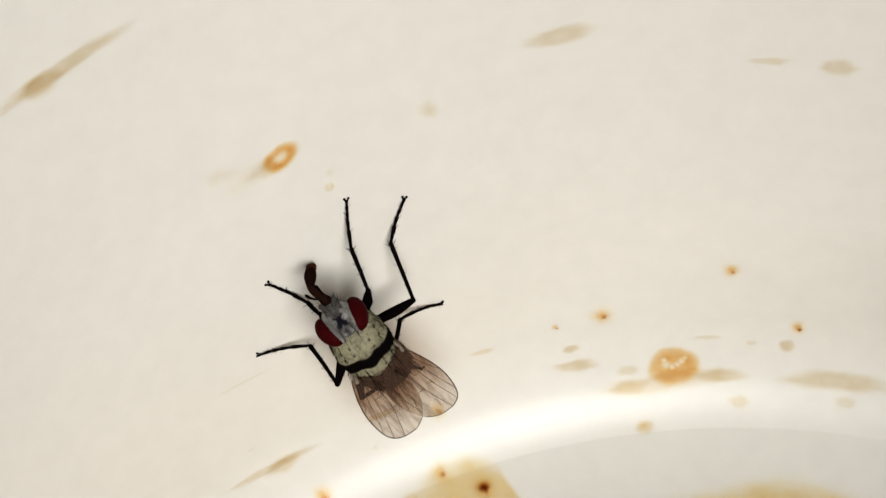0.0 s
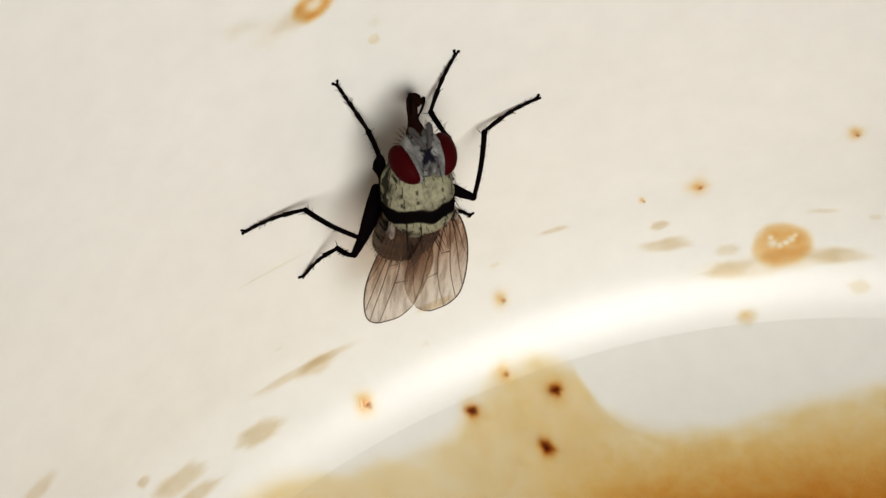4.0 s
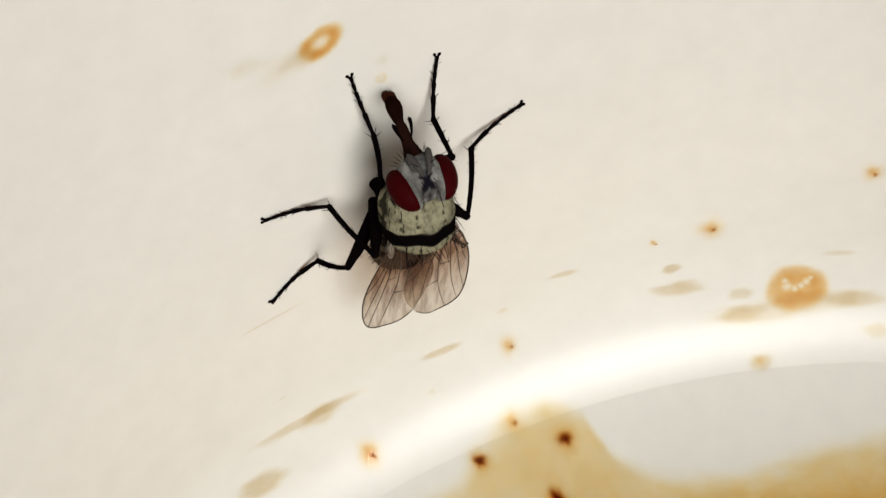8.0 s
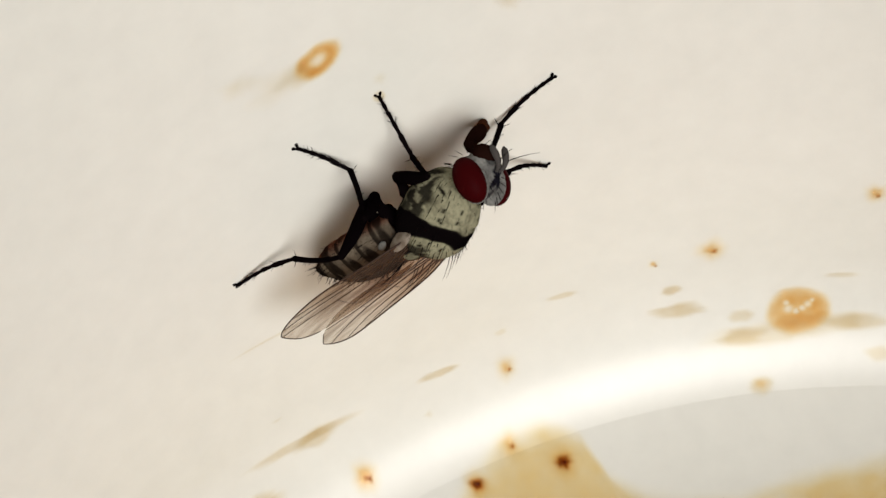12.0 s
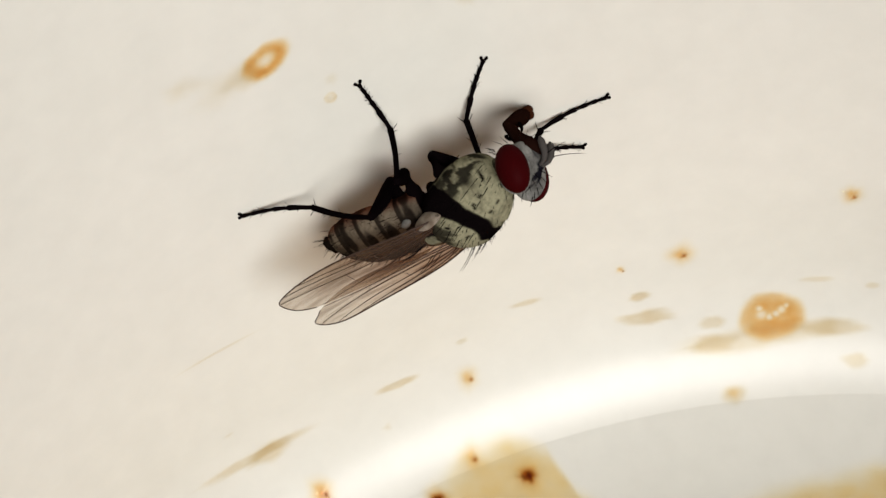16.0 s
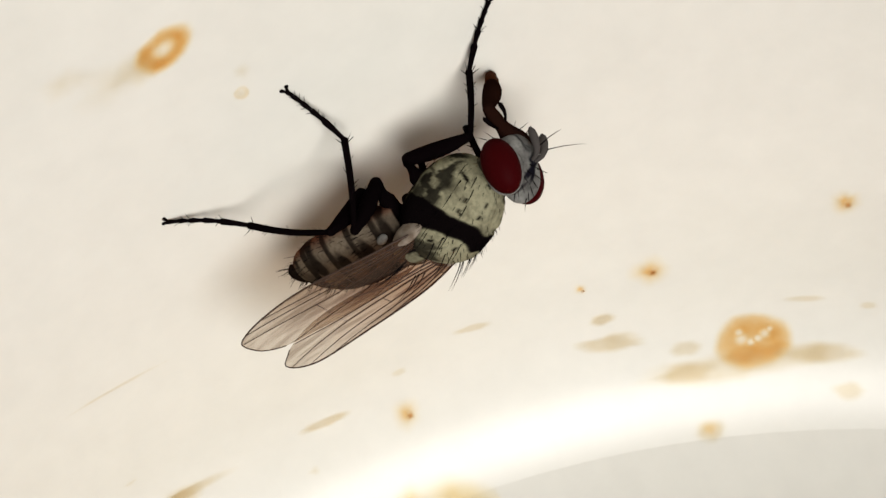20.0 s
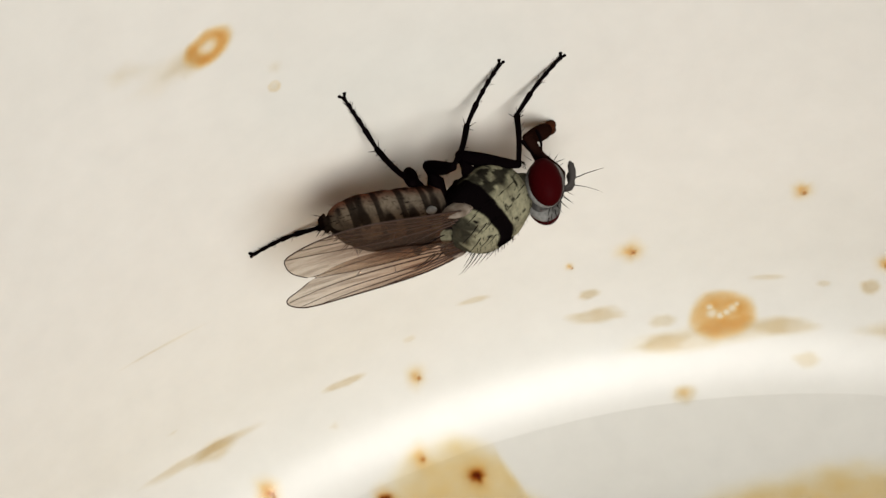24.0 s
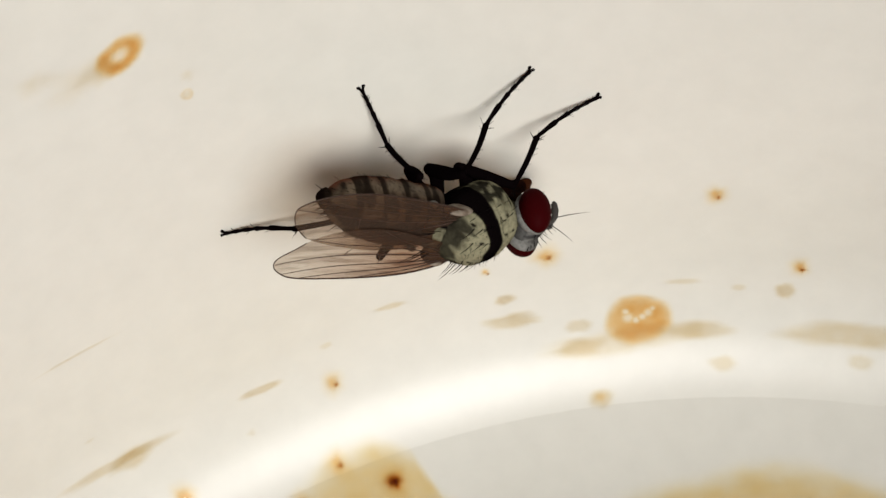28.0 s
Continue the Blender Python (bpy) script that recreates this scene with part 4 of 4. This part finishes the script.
FOOT_RH = [(0, -16.28, 9.98), (1, -17.08, 8.99), (2, -17.92, 9.03), (3.5, -18.7, 8.5), (5.5, -19.4, 9.0), (7, -19.3, 9.5), (8.5, -19.35, 9.9), (10, -19.3, 10.2), (22.5, -24.79, 12.21), (23, -25.07, 11.66), (23.5, -24.97, 12.3), (24, -24.67, 12.37), (25, -24.24, 12.34), (25.5, -23.85, 12.41), (26, -23.41, 12.49), (27, -23.11, 12.43), (27.5, -22.87, 12.4), (28, -21.62, 12.5)]
PROB = [(0, -24.01, 15.21), (1, -21.49, 15.28), (2, -20.83, 16.36), (3, -20.04, 14.7), (5.5, -21.12, 16.8), (6, -22.47, 16.2), (6.5, -22.53, 17.29), (7, -21.67, 17.33), (7.5, -20.21, 16.91), (8, -21.54, 18.27), (8.5, -22.79, 17.39), (9, -24.07, 18.41), (9.5, -22.84, 16.76), (10, -20.01, 18.18), (11, -18.48, 18.36), (12, -16.77, 16.04), (12.5, -17.53, 15.81), (14.5, -13.42, 17.28), (15, -13.42, 16.5), (16, -12.53, 15.47), (17, -11.71, 15.9), (18, -12.11, 17.29), (24, -9.03, 13.6), (24.5, -7.79, 13.43), (25, -8.62, 12.33), (26, -7.92, 12.05), (27, -5.38, 13.03), (27.5, -5.86, 11.97), (28, -6.2, 10.6)]
# how each leg bends: seconds, turn of the tarsus from the line to the hip, its slope off the wall, swing of the knee
JOINT_LF = [(0, 4, 3, 11), (1, 6, 14, 3), (2, 8, 18, -1), (3, 6, 12, -3), (6, 12, 31, -30), (7, 10, 34, -27), (8, 9, 20, -18), (9, 10, 20, -16), (10, 12, 15, -16), (11, 14, 33, -22), (12, 20.5, 34.5, -27.5), (15, 13.5, 38.0, -24.0), (16, 32.5, 5.5, 20.5), (17, 35.0, 11.5, 1.5), (18, 25.0, 4.0, 13.0), (24, 18.0, 19.0, 7.0), (25, 23.5, 19.5, 3.5), (26, 18, 19, 9), (27, 27, 20, -3), (28, 12, 20, 19)]
JOINT_RF = [(0, -4, 16, 4), (1, -9, 11, -4), (2, -3, 22, -3), (3, 3, 10, -4), (6, -8, 26, -16), (7, 1, 8, -10), (8, 8, 16, -3), (9, 6, 21, -15), (10, 11, 9, -22), (11, 9, 9, -3), (12, 14.0, 4.0, -11.0), (15, -5.0, 29.0, 0.0), (16, 13.0, 8.0, 0.0), (17, 0.0, 20.0, 0.0), (18, -20.5, 31.0, 0.0), (20, -10, 18, 45), (28, -10, 18, 45)]
JOINT_LM = [(0, -10, 16, 4), (1, -19, 15, 22), (2, 1, 15, -3), (3, -3, 15, 1), (6, -11, 10, 4), (7, -11, 10, -2), (8, -9, 12, -6), (9, -8, 9, -9), (10, -11, 6, 16), (11, -2, 4, -18), (12, 1.5, 11.5, -6.5), (15, 9.0, 6.0, -32.5), (16, 6.5, 5.0, -23.0), (17, 7.5, 12.0, -25.5), (18, 1.0, 17.5, -27.5), (24, 13.5, 25.0, -34.5), (25, 11.0, 24.5, -22.0), (26, 14, 22, -19), (27, 18, 28, -26), (28, 11, 24, -25)]
JOINT_RM = [(0, -1, 10, 51), (1, 1, 24, 49), (2, -8, 34, 53), (3, 7, 14, 14), (6, 6, 13, 17), (7, 6, 12, 12), (8, 10, 15, 13), (9, 11, 12, 10), (10, -3, 23, 0), (11, -43, 36, 0), (12, -21.0, 24.0, 0.0), (15, -19.5, 23.0, 0.0), (16.5, -10, 18, 45), (28, -10, 18, 45)]
JOINT_LH = [(2, 4, 22, 41), (3, -3, 23, 37), (6, 3, 15, 37), (7, 2, 15, 35), (8, -7, 9, 34), (9, -8, 16, 31), (10, -3, 16, 38), (11, -6, 14, 30), (12, -3.0, 22.5, 33.0), (15, -5.0, 20.0, 29.0), (16, -8.5, 20.0, 32.0), (17, -6.5, 24.0, 31.5), (18, -8.5, 27.5, 32.0), (24, -10.5, 18.5, 28.5), (25, -9.5, 10.5, 16.5), (26, -3, 4, 1), (27, -6, 15, 13), (28, -7, 19, 31)]
JOINT_RH = [(0, 8, 18, 45), (11, 8, 18, 45), (14, 8, 18, 30), (20.5, 8, 18, 30), (22.5, -11, 12, -110), (24, -11, 9, -110), (25, -20, 6, -110), (26, 13, 28, -120), (27, -11, 11, -120), (28, -17, 17, -120)]
# swing of the proboscis's elbow
ELBOW = [(1, -15), (2, -3), (3, -17), (6, -76), (7, -26), (8, -20), (9, -17), (10, -58), (11, -53), (12, -161), (15, -157), (16, -141), (17, -133), (18, -84), (24, -131), (25, -133), (26, -143), (27, -120), (28, -180)]
BODY = BODY_A + BODY_B + BODY_C + BODY_D
# where the hidden feet rest, in the fly's own space
REST = {"LF": (-2.8, 4.6, 0.1), "RF": (3.5, 2.0, 0.1), "LM": (-4.8, 0.6, 0.1), "RM": (3.7, -0.6, 0.1), "LH": (-4.2, -3.6, 0.1), "RH": (3.0, -3.2, 0.1)}


def between(rows, t):
    """Glide through the rows without overshoot."""
    if t <= rows[0][0]:
        return rows[0][1:]
    if t >= rows[-1][0]:
        return rows[-1][1:]
    i = max(k for k, q in enumerate(rows) if q[0] <= t)
    a, b = rows[i], rows[i + 1]
    h = b[0] - a[0]
    u = (t - a[0]) / h
    res = []
    for c in range(1, len(a)):
        d = (b[c] - a[c]) / h
        before = (a[c] - rows[i - 1][c]) / (a[0] - rows[i - 1][0]) if i > 0 else d
        after = (rows[i + 2][c] - b[c]) / (rows[i + 2][0] - b[0]) if i + 2 < len(rows) else d
        m0 = 0 if before * d <= 0 else 2 * before * d / (before + d)
        m1 = 0 if after * d <= 0 else 2 * after * d / (after + d)
        res.append((2 * u ** 3 - 3 * u * u + 1) * a[c] + (u ** 3 - 2 * u * u + u) * h * m0 + (3 * u * u - 2 * u ** 3) * b[c] + (u ** 3 - u * u) * h * m1)
    return res


def stepped(rows, t, pace=0.35):
    """A foot stays where it stands and moves on in one short step."""
    if t <= rows[0][0]:
        return rows[0][1:]
    if t >= rows[-1][0]:
        return rows[-1][1:]
    i = max(k for k, q in enumerate(rows) if q[0] <= t)
    a, b = rows[i], rows[i + 1]
    span = min(pace, b[0] - a[0])
    u = step(t, b[0] - span, b[0])
    return [p + (q - p) * u for p, q in zip(a[1:], b[1:])]


def bone(a, b, pole):
    """Pose of a piece whose y axis runs from a to b, in millimetres."""
    y = (b - a).normalized()
    x = y.cross(pole).normalized()
    z = x.cross(y)
    m = Matrix((x, y, z)).transposed().to_4x4()
    m.translation = a * MM
    return m


def around(axis, way, degrees):
    """A unit vector square to axis, that leans towards way and is then swung round the axis."""
    p = (way - axis * way.dot(axis)).normalized()
    return p * math.cos(radians(degrees)) + axis.cross(p) * math.sin(radians(degrees))


def two_bones(a, c, l1, l2, way, swing):
    """The joint between two pieces of lengths l1, l2 that reach from a towards c, and the end that they reach."""
    d = c - a
    far = max(min(d.length, (l1 + l2) * 0.995), abs(l1 - l2) + 0.05)
    w = d.normalized()
    k = (l1 * l1 - l2 * l2 + far * far) / (2 * far)
    return a + w * k + around(w, way, swing) * math.sqrt(max(l1 * l1 - k * k, 0)), a + w * far


def ankle(hip, foot, n, length, turn, slope):
    """The upper end of the tarsus, which stands on foot, on a wall with the normal n."""
    d = around(n, hip - foot, turn)
    return foot + (d * math.cos(radians(slope)) + n * math.sin(radians(slope))) * length


def motions():
    times = [i * 0.25 for i in range(113)]
    poses = {t: wall_frame(*between(BODY, t)) for t in times}
    walk(fly, [(t, poses[t]) for t in times])
    feet = {"LF": (FOOT_LF, JOINT_LF), "RF": (FOOT_RF, JOINT_RF), "LM": (FOOT_LM, JOINT_LM), "RM": (FOOT_RM, JOINT_RM), "LH": (FOOT_LH, JOINT_LH), "RH": (FOOT_RH, JOINT_RH)}
    for name, (hip, l1, l2, l3) in LEGS.items():
        rows = [[], [], []]
        known, bends = feet[name]
        h = Vector(hip)
        for t in times:
            inv = poses[t].inverted()
            near = min(abs(t - q[0]) for q in known)
            phi, up = stepped(known, t)
            foot = (inv @ (on_bowl(phi, up, 0.08) * MM) / MM).lerp(Vector(REST[name]), step(near, 1.2, 2.0))
            _, _, nr, nz = profile(up)
            n = (inv.to_3x3() @ Vector((nr * math.sin(radians(phi)), nr * math.cos(radians(phi)), nz))).normalized()
            turn, slope, swing = between(bends, t)
            slope = max(slope, 8)
            joint = ankle(h, foot, n, l3, turn, slope)
            for i in range(12):
                if (joint - h).length < (l1 + l2) * 0.99:
                    break
                turn, slope = turn * 0.8, slope + (20 - slope) * 0.15
                joint = ankle(h, foot, n, l3, turn, slope)
            knee, joint = two_bones(h, joint, l1, l2, n, swing)
            for r, a, b in zip(rows, (h, knee, joint), (knee, joint, foot)):
                r.append((t, bone(a, b, n)))
        for ob, r in zip(leg_parts[name], rows):
            walk(ob, r)
    up, down = [], []
    for t in times:
        tip = poses[t].inverted() @ (on_bowl(*between(PROB, t), 0.1) * MM) / MM
        joint, end = two_bones(MOUTH_BASE, tip, ROSTRUM, HAUSTELLUM, Vector((0, 1, 0.55)), between(ELBOW, t)[0])
        up.append((t, bone(MOUTH_BASE, joint, Vector((0, 0.3, 1)))))
        down.append((t, bone(joint, end, Vector((0, 1, 0.4)))))
    walk(rostrum, up)
    walk(haustellum, down)


motions()
